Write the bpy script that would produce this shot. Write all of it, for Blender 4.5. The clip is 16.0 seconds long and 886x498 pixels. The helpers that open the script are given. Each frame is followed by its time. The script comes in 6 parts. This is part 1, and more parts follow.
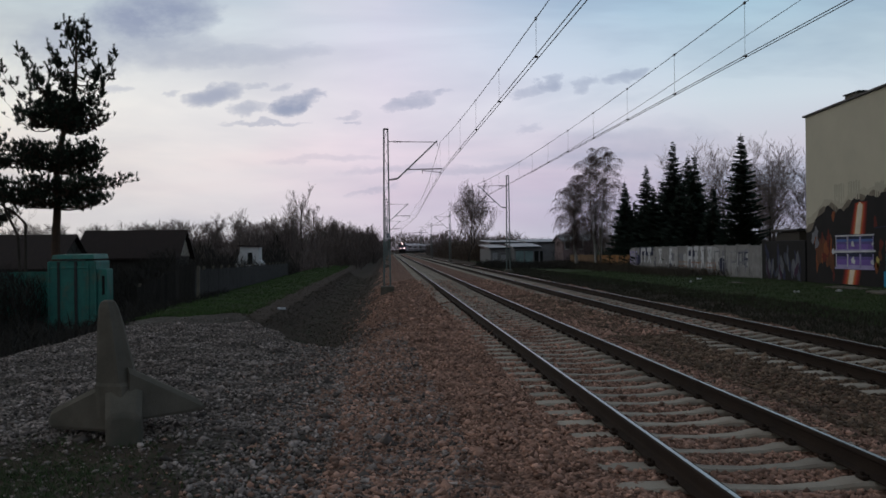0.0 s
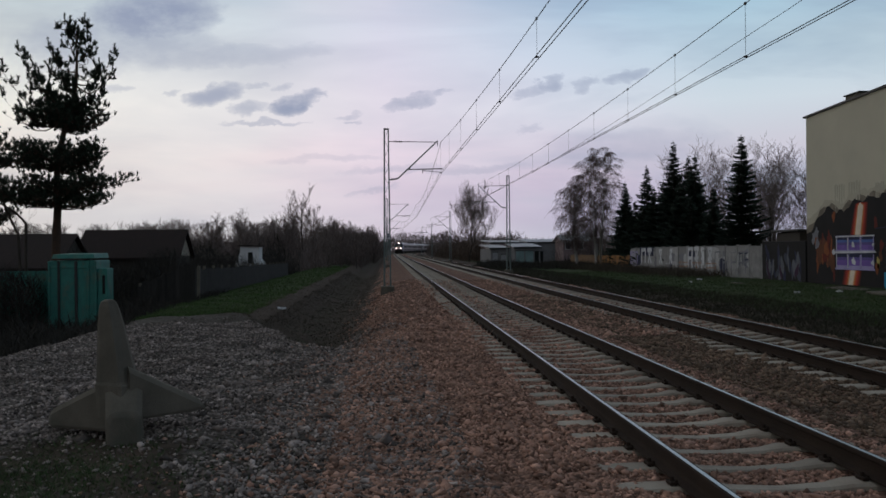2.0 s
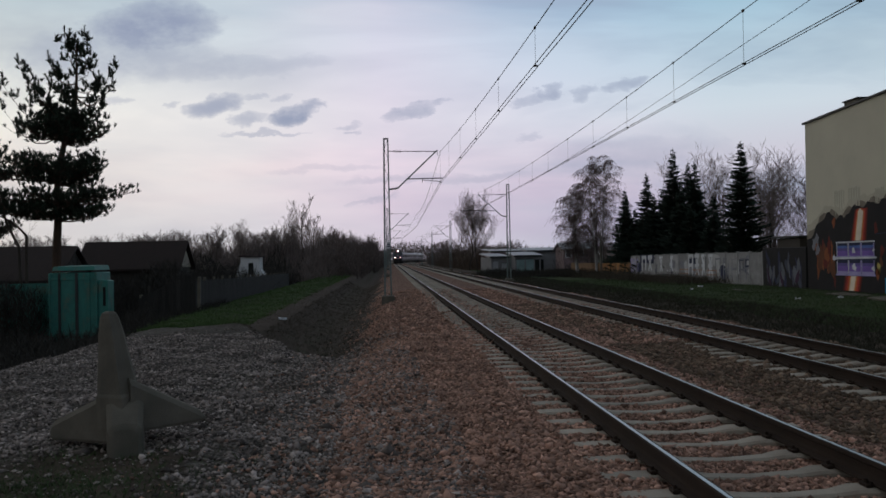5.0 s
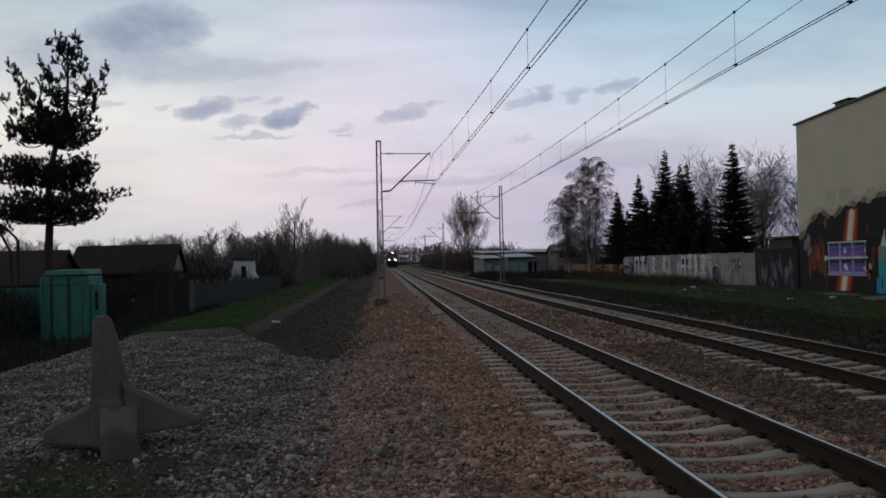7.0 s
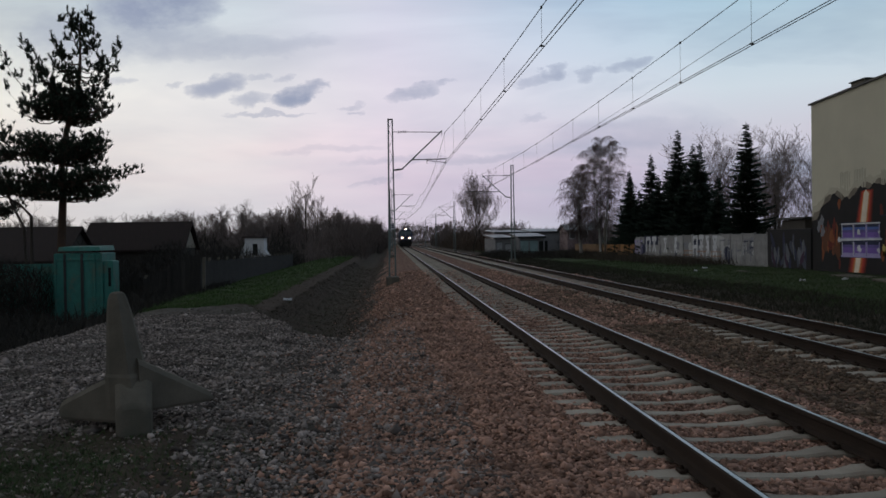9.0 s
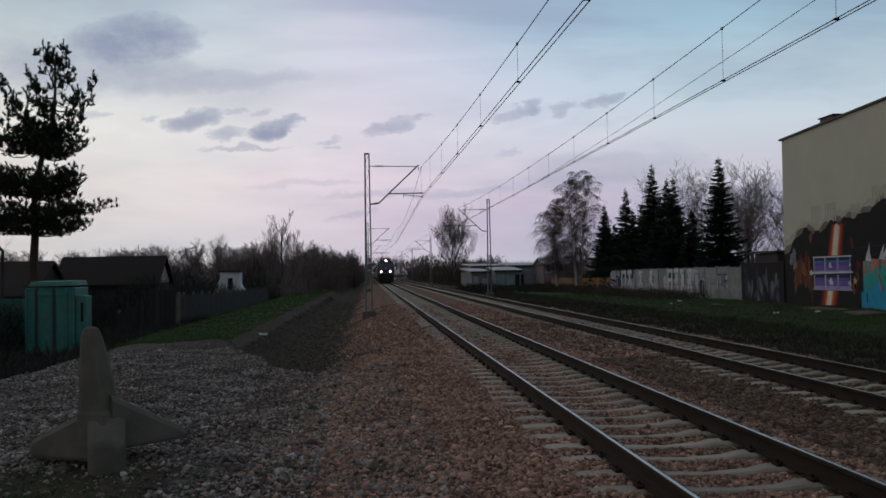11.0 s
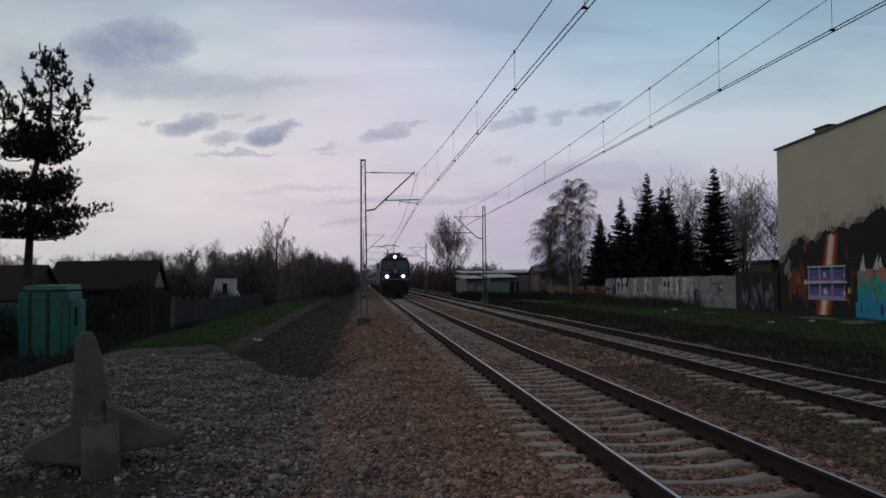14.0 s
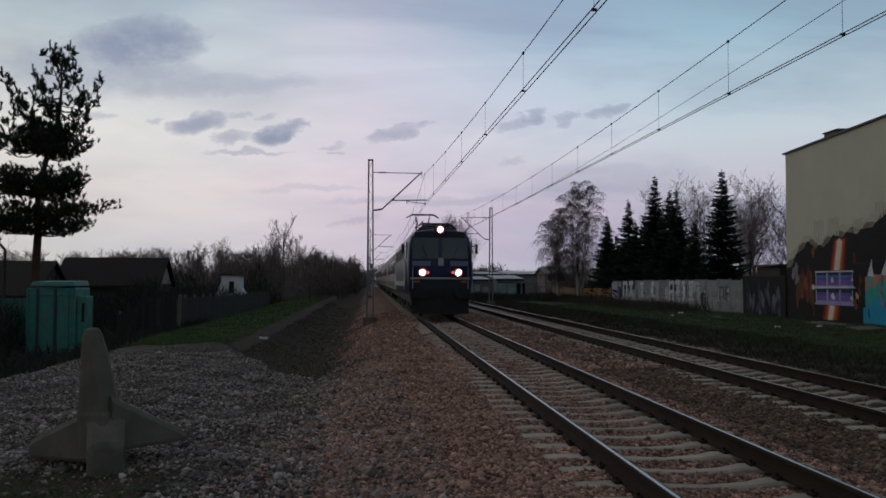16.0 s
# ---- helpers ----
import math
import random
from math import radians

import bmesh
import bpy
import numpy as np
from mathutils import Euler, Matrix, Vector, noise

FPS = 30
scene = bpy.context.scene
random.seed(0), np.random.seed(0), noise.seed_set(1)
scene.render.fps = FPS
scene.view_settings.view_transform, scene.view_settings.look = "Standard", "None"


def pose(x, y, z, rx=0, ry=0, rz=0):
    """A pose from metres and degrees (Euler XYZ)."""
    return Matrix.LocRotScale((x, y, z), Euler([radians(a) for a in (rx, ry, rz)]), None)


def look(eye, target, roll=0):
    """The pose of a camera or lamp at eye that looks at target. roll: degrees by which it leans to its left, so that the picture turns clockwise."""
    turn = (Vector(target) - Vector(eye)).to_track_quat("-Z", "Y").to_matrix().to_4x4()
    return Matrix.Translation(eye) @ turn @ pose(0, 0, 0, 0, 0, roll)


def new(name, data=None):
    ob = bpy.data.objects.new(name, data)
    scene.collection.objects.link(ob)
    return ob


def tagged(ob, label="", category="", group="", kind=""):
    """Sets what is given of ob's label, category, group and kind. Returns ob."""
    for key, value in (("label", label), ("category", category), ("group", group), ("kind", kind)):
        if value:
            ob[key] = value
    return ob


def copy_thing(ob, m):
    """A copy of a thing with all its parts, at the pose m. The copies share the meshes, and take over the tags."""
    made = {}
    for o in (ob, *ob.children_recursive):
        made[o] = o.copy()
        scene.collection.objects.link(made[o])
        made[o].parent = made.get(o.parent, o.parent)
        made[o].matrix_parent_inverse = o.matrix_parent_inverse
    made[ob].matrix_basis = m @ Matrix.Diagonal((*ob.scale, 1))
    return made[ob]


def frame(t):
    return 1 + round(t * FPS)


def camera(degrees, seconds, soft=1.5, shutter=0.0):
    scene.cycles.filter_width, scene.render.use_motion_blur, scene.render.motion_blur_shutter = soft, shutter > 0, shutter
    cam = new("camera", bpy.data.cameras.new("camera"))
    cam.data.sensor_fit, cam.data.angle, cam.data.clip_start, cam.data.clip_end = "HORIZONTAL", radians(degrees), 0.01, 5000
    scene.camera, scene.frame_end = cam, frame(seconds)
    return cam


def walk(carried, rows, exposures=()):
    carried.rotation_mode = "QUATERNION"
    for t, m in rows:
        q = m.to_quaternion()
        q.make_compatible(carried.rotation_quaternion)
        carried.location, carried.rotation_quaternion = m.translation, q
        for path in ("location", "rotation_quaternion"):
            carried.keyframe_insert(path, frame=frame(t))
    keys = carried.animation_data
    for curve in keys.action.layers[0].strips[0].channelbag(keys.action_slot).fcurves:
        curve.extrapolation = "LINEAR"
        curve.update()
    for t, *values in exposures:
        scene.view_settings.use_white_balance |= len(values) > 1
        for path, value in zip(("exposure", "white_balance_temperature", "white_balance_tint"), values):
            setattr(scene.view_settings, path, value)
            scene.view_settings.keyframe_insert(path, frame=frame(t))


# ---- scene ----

# ---------- camera ----------
cam = camera(54.4, 16.0, soft=1.6)
PATH = [  # seconds, yaw, pitch, roll of the hand-held camera
    (0, -3.71, -0.02, 0.58), (0.5, -3.48, 0.07, 0.92), (1, -3.38, -0.00, 0.74), (1.5, -3.63, 0.09, 0.33),
    (2, -3.69, -0.02, 0.49), (2.5, -3.85, -0.02, 0.51), (3, -4.01, 0.14, 0.37), (3.5, -4.16, 0.14, 0.50),
    (6, -3.39, 0.82, 1.20), (6.5, -3.95, -0.13, 1.48), (7, -4.13, 0.72, 1.25), (7.5, -4.35, 0.63, 0.91),
    (8, -3.51, 0.69, 0.54), (8.5, -2.91, -0.69, 0.71), (9, -3.42, -0.67, 0.87), (9.5, -5.02, 0.25, 0.81),
    (9.7, -5.14, 0.85, 0.78), (11.8, -4.55, 1.58, 1.55), (12, -3.62, 1.66, 2.71), (12.5, -4.94, 3.20, 1.79),
    (13, -4.60, 2.95, 0.72), (13.5, -4.63, 2.53, 1.29), (14, -5.33, 2.01, 0.57), (14.5, -7.08, 1.52, 0.89),
    (15, -6.66, 1.57, 0.19), (15.5, -6.38, 2.16, 0.08), (16, -4.91, 2.05, -0.10)]
EYE = 1.82


def drift(t):
    """The little step aside that the one who films makes."""
    return -0.02 - 0.07 * min(1.0, max(0.0, (t - 6.0) / 6.0))


walk(cam, [(t, pose(drift(t), 0, EYE, 90 + p, r, y)) for t, y, p, r in PATH], exposures=((0, 0.0), (9.7, 0.0), (12, -0.12), (16, -0.15)))

# ---------- sky and sun ----------
SUN_AZ, SUN_EL = radians(-38), radians(6)   # behind cloud, ahead and to the left of the line


class Nodes:
    """Short hand for node trees."""

    def __init__(self, tree):
        self.t = tree

    def node(self, kind, **values):
        n = self.t.nodes.new(kind)
        for k, v in values.items():
            if k == "blend":
                n.blend_type = v
            elif k == "op":
                n.operation = v
            elif k == "dtype":
                n.data_type = v
            elif k == "clamp":
                n.use_clamp = v
            else:
                self.put(n, k, v)
        return n

    def put(self, n, k, v):
        key = int(k[1:]) if k[0] == "i" and k[1:].isdigit() else k.replace("_", " ")
        if isinstance(v, bpy.types.NodeSocket):
            self.t.links.new(v, n.inputs[key])
        else:
            n.inputs[key].default_value = v

    def math(self, op, a, b=0.0, clamp=False):
        return self.node("ShaderNodeMath", op=op, i0=a, i1=b, clamp=clamp).outputs[0]

    def mix(self, f, a, b, blend="MIX"):
        n = self.t.nodes.new("ShaderNodeMixRGB")
        n.blend_type = blend
        for k, v in (("Fac", f), ("Color1", a), ("Color2", b)):
            if isinstance(v, bpy.types.NodeSocket):
                self.t.links.new(v, n.inputs[k])
            else:
                n.inputs[k].default_value = v if k == "Fac" else (*v[:3], 1)
        return n.outputs[0]

    def noise(self, vec, scale, detail=4.0, rough=0.55, distort=0.0):
        n = self.node("ShaderNodeTexNoise", Scale=scale, Detail=detail, Roughness=rough, Distortion=distort)
        if vec is not None:
            self.t.links.new(vec, n.inputs["Vector"])
        return n.outputs["Fac"]

    def ramp(self, f, stops):
        n = self.t.nodes.new("ShaderNodeValToRGB")
        self.t.links.new(f, n.inputs[0])
        e = n.color_ramp.elements
        while len(e) < len(stops):
            e.new(0.5)
        for i, (p, c) in enumerate(stops):
            e[i].position = p
            e[i].color = (*c, 1) if isinstance(c, tuple) else (c, c, c, 1)
        return n.outputs[0]


def make_sky():
    w = bpy.data.worlds.new("dusk_sky")
    scene.world = w
    w.use_nodes = True
    n = Nodes(w.node_tree)
    w.node_tree.nodes.clear()
    geo = n.t.nodes.new("ShaderNodeTexCoord")
    d = geo.outputs["Generated"]
    sep = n.node("ShaderNodeSeparateXYZ", Vector=d)
    x, y, z = sep.outputs
    # height over the horizon, 0 to 1
    base = n.ramp(z, [(0.0, (0.42, 0.38, 0.52)), (0.04, (0.56, 0.47, 0.63)), (0.075, (0.75, 0.60, 0.73)), (0.11, (0.87, 0.70, 0.80)),
                      (0.16, (0.88, 0.82, 0.90)), (0.21, (0.74, 0.77, 0.88)), (0.27, (0.53, 0.65, 0.80)), (0.33, (0.40, 0.50, 0.64)), (0.6, (0.22, 0.27, 0.36)),
                      (1.0, (0.16, 0.20, 0.27))])
    # brighter and warmer where the sun went down
    low = n.ramp(z, [(0.0, 1.0), (0.30, 0.25), (0.5, 0.0)])
    glow = n.math("ADD", n.math("MULTIPLY", x, math.sin(SUN_AZ)), n.math("MULTIPLY", y, math.cos(SUN_AZ)))
    glow = n.ramp(glow, [(0.0, 0.0), (0.75, 0.0), (0.96, 0.8), (1.0, 1.0)])
    base = n.mix(n.math("MULTIPLY", n.math("MULTIPLY", glow, low), 0.75), base, (0.86, 0.90, 0.86))
    # away from the afterglow the sky is darker
    back = n.ramp(n.math("ADD", n.math("MULTIPLY", y, 0.5), 0.5),
                  [(0.0, 0.40), (0.45, 0.48), (0.85, 0.95), (1.0, 1.0)])
    base = n.mix(1.0, base, back, "MULTIPLY")
    # thin streaky layer
    yy = n.math("MAXIMUM", y, 0.08)
    u, v = n.math("DIVIDE", x, yy), n.math("DIVIDE", z, yy)
    uv = n.node("ShaderNodeCombineXYZ", X=u, Y=n.math("MULTIPLY", v, 4.2)).outputs[0]
    streak = n.noise(uv, 2.2, 5.0, 0.55, 0.4)
    base = n.mix(n.ramp(streak, [(0.42, 0.0), (0.60, 0.8)]), base, n.mix(0.62, base, (0.38, 0.42, 0.56)))
    lightstreak = n.noise(n.node("ShaderNodeVectorMath", op="ADD", i0=uv, i1=(7.3, 2.1, 0)).outputs[0], 1.6, 4.0, 0.5, 0.3)
    base = n.mix(n.ramp(lightstreak, [(0.46, 0.0), (0.64, 0.75)]), base, n.mix(0.6, base, (0.88, 0.88, 0.93)))
    # the torn grey clouds that drift under it: across, up, half width, half height, weight
    iso = n.node("ShaderNodeCombineXYZ", X=u, Y=n.math("MULTIPLY", v, 1.7)).outputs[0]
    wob1 = n.math("MULTIPLY", n.math("SUBTRACT", n.noise(iso, 17.0, 7.0, 0.62), 0.5), 0.085)
    wob2 = n.math("MULTIPLY", n.math("SUBTRACT", n.noise(n.node("ShaderNodeVectorMath", op="ADD", i0=iso, i1=(3.1, 9.7, 0)).outputs[0], 17.0, 7.0, 0.62), 0.5), 0.036)
    cu, cv = n.math("ADD", u, wob1), n.math("ADD", v, wob2)
    clouds = [(-0.195, 0.178, 0.036, 0.015, 0.85), (-0.158, 0.161, 0.022, 0.009, 0.6), (-0.106, 0.170, 0.032, 0.012, 1.0), (-0.092, 0.174, 0.024, 0.009, 1.0), (-0.142, 0.146, 0.055, 0.0032, 0.5),
              (-0.125, 0.189, 0.014, 0.005, 0.4), (-0.150, 0.192, 0.012, 0.004, 0.35), (-0.243, 0.181, 0.008, 0.005, 0.4), (-0.305, 0.186, 0.018, 0.006, 0.4),
              (-0.046, 0.155, 0.016, 0.004, 0.4), (-0.040, 0.148, 0.014, 0.0025, 0.4), (0.030, 0.172, 0.030, 0.008, 0.65), (0.064, 0.181, 0.012, 0.004, 0.5),
              (0.166, 0.182, 0.018, 0.008, 0.5), (0.188, 0.193, 0.022, 0.009, 0.7), (0.240, 0.193, 0.018, 0.008, 0.5), (0.285, 0.200, 0.026, 0.009, 0.6), (0.300, 0.205, 0.014, 0.006, 0.5),
              (-0.265, 0.268, 0.080, 0.034, 1.0), (-0.31, 0.235, 0.12, 0.032, 0.6), (-0.19, 0.222, 0.10, 0.014, 0.40), (-0.11, 0.226, 0.05, 0.010, 0.3), (-0.34, 0.215, 0.08, 0.014, 0.4),
              (-0.02, 0.066, 0.030, 0.004, 0.35), (0.03, 0.092, 0.08, 0.007, 0.35), (0.10, 0.092, 0.07, 0.006, 0.35), (0.165, 0.140, 0.022, 0.004, 0.3), (-0.07, 0.105, 0.07, 0.005, 0.25), (0.30, 0.12, 0.12, 0.02, 0.3)]
    dark = None
    for a, b, ww, hh, k in clouds:
        e = n.math("ADD", n.math("POWER", n.math("DIVIDE", n.math("SUBTRACT", cu, a), ww), 2.0),
                   n.math("POWER", n.math("DIVIDE", n.math("SUBTRACT", n.math("SUBTRACT", cv, n.math("MULTIPLY", n.math("SUBTRACT", cu, a), 0.22 if ww < 0.045 else 0.03)), b), hh), 2.0))
        c = n.math("MULTIPLY", n.math("SUBTRACT", 1.0, n.math("MULTIPLY", n.math("POWER", e, 1.6), 0.75), True), k)
        dark = c if dark is None else n.math("MAXIMUM", dark, c)
    torn = n.ramp(n.noise(n.node("ShaderNodeVectorMath", op="ADD", i0=iso, i1=(1.7, 4.4, 0)).outputs[0], 22.0, 6.0, 0.65), [(0.28, 0.6), (0.55, 1.0)])
    dark = n.math("MULTIPLY", n.math("MULTIPLY", dark, torn), n.math("GREATER_THAN", y, 0.1))
    # colder blue on the side away from the afterglow, faintly yellow towards it
    cold = n.ramp(n.math("ADD", n.math("MULTIPLY", u, 0.5), 0.5), [(0.18, (1.0, 1.04, 0.91)), (0.42, (1.0, 1.0, 0.96)), (0.50, (1.03, 0.97, 1.01)), (0.60, (0.86, 0.94, 0.98)), (0.70, (0.76, 0.92, 0.93))])
    base = n.mix(n.ramp(z, [(0.03, 0.6), (0.10, 1.0)]), base, n.mix(1.0, base, cold, "MULTIPLY"))
    base = n.mix(n.math("MULTIPLY", dark, 0.9, True), base, (0.27, 0.32, 0.47))
    sky = n.t.nodes.new("ShaderNodeTexSky")
    sky.sky_type, sky.sun_disc, sky.sun_elevation, sky.sun_rotation = "NISHITA", False, SUN_EL, SUN_AZ
    b1 = n.node("ShaderNodeBackground", Color=sky.outputs[0], Strength=0.004)
    b2 = n.node("ShaderNodeBackground", Color=base, Strength=0.92)
    add = n.t.nodes.new("ShaderNodeAddShader")
    out = n.t.nodes.new("ShaderNodeOutputWorld")
    n.t.links.new(b1.outputs[0], add.inputs[0])
    n.t.links.new(b2.outputs[0], add.inputs[1])
    n.t.links.new(add.outputs[0], out.inputs[0])


make_sky()
sun = bpy.data.lights.new("sun", "SUN")
sun.energy, sun.angle, sun.color = 0.25, radians(40), (1.0, 0.88, 0.8)
new("sun", sun).matrix_world = look((0, 0, 50), (50 * -math.sin(SUN_AZ) * math.cos(SUN_EL), 50 * -math.cos(SUN_AZ) * math.cos(SUN_EL), 50 - 50 * math.sin(radians(25))))


# ---------- materials ----------
def mat(name, a, b, scale=3.0, rough=0.8, metal=0.0, bump=0.3, fine=40.0, island=0.0, obj=0.0, spec=0.35, stain=None, stretch=(1, 1, 1), depth=0.02):
    """A worn surface: colours a and b in patches, fine grain, relief, and difference from piece to piece."""
    m = bpy.data.materials.new(name)
    m.use_nodes = True
    n = Nodes(m.node_tree)
    p = m.node_tree.nodes["Principled BSDF"]
    tc = n.t.nodes.new("ShaderNodeTexCoord")
    mp = n.node("ShaderNodeMapping", Vector=tc.outputs["Object"], Scale=stretch)
    vec = mp.outputs[0]
    big, small = n.noise(vec, scale, 5.0, 0.6), n.noise(vec, fine, 3.0, 0.6)
    c = n.mix(n.ramp(big, [(0.32, 0.0), (0.68, 1.0)]), a, b)
    c = n.mix(n.ramp(small, [(0.3, 0.35), (0.7, 0.0)]), c, tuple(0.55 * (i + j) * 0.5 for i, j in zip(a, b)))
    if stain:
        c = n.mix(n.ramp(n.noise(vec, scale * 0.45, 6.0, 0.7), [(0.52, 0.0), (0.66, 0.8)]), c, stain)
    if island or obj:
        r = n.t.nodes.new("ShaderNodeNewGeometry").outputs["Random Per Island"] if island else n.t.nodes.new("ShaderNodeObjectInfo").outputs["Random"]
        k = island or obj
        c = n.mix(1.0, c, n.ramp(r, [(0.0, 1.0 - k), (0.55, 1.0), (0.9, 1.0 + 0.6 * k), (1.0, 1.0 + 1.6 * k)]), "MULTIPLY")
    n.t.links.new(c, p.inputs["Base Color"])
    n.t.links.new(n.ramp(small, [(0.2, max(0.0, rough - 0.12)), (0.8, min(1.0, rough + 0.1))]), p.inputs["Roughness"])
    p.inputs["Metallic"].default_value = metal
    p.inputs["Specular IOR Level"].default_value = spec
    if bump:
        bn = n.node("ShaderNodeBump", Strength=bump, Distance=depth, Height=n.math("ADD", n.math("MULTIPLY", big, 0.5), small))
        n.t.links.new(bn.outputs[0], p.inputs["Normal"])
    return m


def glow_mat(name, colour, strength):
    m = bpy.data.materials.new(name)
    m.use_nodes = True
    p = m.node_tree.nodes["Principled BSDF"]
    p.inputs["Base Color"].default_value = (0.8, 0.8, 0.8, 1)
    p.inputs["Emission Color"].default_value = (*colour, 1)
    p.inputs["Emission Strength"].default_value = strength
    return m


def glass_mat(name, colour):
    m = bpy.data.materials.new(name)
    m.use_nodes = True
    p = m.node_tree.nodes["Principled BSDF"]
    p.inputs["Base Color"].default_value = (*colour, 1)
    p.inputs["Roughness"].default_value = 0.06
    p.inputs["Specular IOR Level"].default_value = 0.6
    return m


M_CONC = mat("old_concrete", (0.150, 0.128, 0.104), (0.084, 0.074, 0.060), 2.5, 0.9, bump=0.35, fine=60, stain=(0.085, 0.082, 0.065))
M_SLEEPER = mat("sleeper_concrete", (0.39, 0.335, 0.275), (0.28, 0.232, 0.188), 3, 0.9, bump=0.3, fine=50, obj=0.16, stain=(0.24, 0.185, 0.15))
M_RAIL = mat("rail_rust", (0.036, 0.023, 0.017), (0.022, 0.015, 0.012), 2, 0.92, 0.0, bump=0.2, fine=60, spec=0.12)
M_RAILTOP = mat("polished_steel", (0.50, 0.49, 0.49), (0.40, 0.39, 0.38), 2, 0.34, 1.0, bump=0.02, fine=30)
M_STONE = mat("ballast_stone", (0.41, 0.236, 0.178), (0.255, 0.148, 0.113), 0.8, 0.95, bump=0.15, fine=70, island=0.62, spec=0.15)
# browner ballast, its colour also lowered for the lens's vignetting on that side
M_DIMSTONE = mat("dimmed_brown_ballast_stone", (0.195, 0.130, 0.092), (0.105, 0.072, 0.053), 0.8, 0.95, bump=0.15, fine=70, island=0.6, spec=0.15)
M_GREYSTONE = mat("grey_gravel_stone", (0.31, 0.255, 0.235), (0.13, 0.104, 0.095), 0.9, 0.95, bump=0.15, fine=70, island=0.80, spec=0.15)
M_GALV = mat("galvanised_steel", (0.16, 0.20, 0.20), (0.11, 0.135, 0.135), 4, 0.65, 0.1, bump=0.1)
M_DARKSTEEL = mat("dark_painted_steel", (0.05, 0.05, 0.05), (0.03, 0.03, 0.032), 4, 0.6, 0.3, bump=0.1)
M_WIRE = mat("copper_wire", (0.035, 0.03, 0.03), (0.025, 0.022, 0.022), 4, 0.6, 0.3, bump=0)
M_INSUL = mat("brown_porcelain", (0.05, 0.03, 0.025), (0.04, 0.025, 0.02), 4, 0.3, bump=0)
M_PLASTER = mat("beige_plaster", (0.56, 0.52, 0.42), (0.50, 0.465, 0.375), 0.5, 0.95, bump=0.12, fine=30, spec=0.2, stain=(0.46, 0.43, 0.345))
M_PANEL = mat("fence_concrete", (0.31, 0.30, 0.305), (0.185, 0.178, 0.18), 1.5, 0.95, bump=0.3, fine=40, obj=0.22, stain=(0.105, 0.095, 0.10))
M_TEAL = mat("green_sheet_metal", (0.040, 0.20, 0.165), (0.028, 0.13, 0.115), 2.5, 0.6, 0.1, bump=0.15, stain=(0.10, 0.12, 0.09))
M_BLACK = mat("dark_opening", (0.012, 0.012, 0.012), (0.008, 0.008, 0.008), 3, 0.9, bump=0.1)
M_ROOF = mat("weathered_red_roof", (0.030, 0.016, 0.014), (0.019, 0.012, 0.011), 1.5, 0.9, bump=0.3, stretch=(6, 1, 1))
M_GABLE = mat("pale_gable_plaster", (0.36, 0.31, 0.26), (0.28, 0.24, 0.2), 1, 0.95, bump=0.1)
M_WHITE = mat("white_limewash", (0.72, 0.70, 0.72), (0.60, 0.58, 0.60), 1, 0.9, bump=0.1)
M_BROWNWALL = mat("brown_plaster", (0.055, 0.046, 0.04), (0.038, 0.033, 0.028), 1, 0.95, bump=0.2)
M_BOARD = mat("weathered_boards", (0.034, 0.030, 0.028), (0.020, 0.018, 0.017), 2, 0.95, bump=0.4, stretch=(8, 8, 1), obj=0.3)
M_BARK = mat("bark", (0.060, 0.047, 0.038), (0.038, 0.031, 0.026), 3, 0.95, bump=0.5, stretch=(3, 3, 1))
M_TWIG = mat("bare_twigs", (0.185, 0.140, 0.130), (0.125, 0.098, 0.094), 2, 0.95, bump=0, island=0.3)
M_HEDGE = mat("dark_hedge_twigs", (0.120, 0.090, 0.082), (0.082, 0.063, 0.058), 2, 0.95, bump=0, island=0.3)
M_BIRCHTWIG = mat("birch_twigs", (0.150, 0.105, 0.096), (0.105, 0.076, 0.070), 2, 0.95, bump=0, island=0.3)
M_BIRCHBARK = mat("birch_bark", (0.48, 0.45, 0.43), (0.28, 0.26, 0.25), 3, 0.9, bump=0.2, stretch=(1, 1, 5))
M_PINE = mat("pine_needles", (0.022, 0.036, 0.020), (0.014, 0.024, 0.014), 2, 0.8, bump=0, island=0.4)
M_PINEBARK = mat("pine_bark", (0.075, 0.042, 0.028), (0.045, 0.030, 0.022), 4, 0.95, bump=0.5)
M_SPRUCE = mat("spruce_needles", (0.020, 0.034, 0.022), (0.012, 0.022, 0.015), 2, 0.8, bump=0, island=0.4)
M_GRASS = mat("spring_grass_blades", (0.034, 0.070, 0.018), (0.050, 0.066, 0.024), 0.6, 0.85, bump=0, island=0.4)
M_VERGE = mat("bright_verge_grass", (0.050, 0.105, 0.022), (0.066, 0.092, 0.030), 0.6, 0.85, bump=0, island=0.4)
M_DRY = mat("dry_weeds", (0.068, 0.052, 0.036), (0.042, 0.033, 0.024), 0.8, 0.95, bump=0, island=0.4)
M_SLOPE = mat("dark_matted_weeds", (0.040, 0.036, 0.022), (0.026, 0.026, 0.015), 0.4, 0.95, bump=0, island=0.4)
M_SCRUB = mat("garden_scrub", (0.030, 0.025, 0.021), (0.018, 0.016, 0.013), 0.6, 0.95, bump=0, island=0.4)
M_BLUE = mat("blue_loco_paint", (0.010, 0.020, 0.090), (0.008, 0.015, 0.065), 1.5, 0.4, bump=0.03, spec=0.5)
M_LTGREY = mat("light_grey_paint", (0.34, 0.34, 0.37), (0.28, 0.28, 0.30), 1.5, 0.45, bump=0.03)
M_COACH = mat("coach_grey_paint", (0.27, 0.18, 0.19), (0.21, 0.145, 0.155), 1.0, 0.5, bump=0.03)
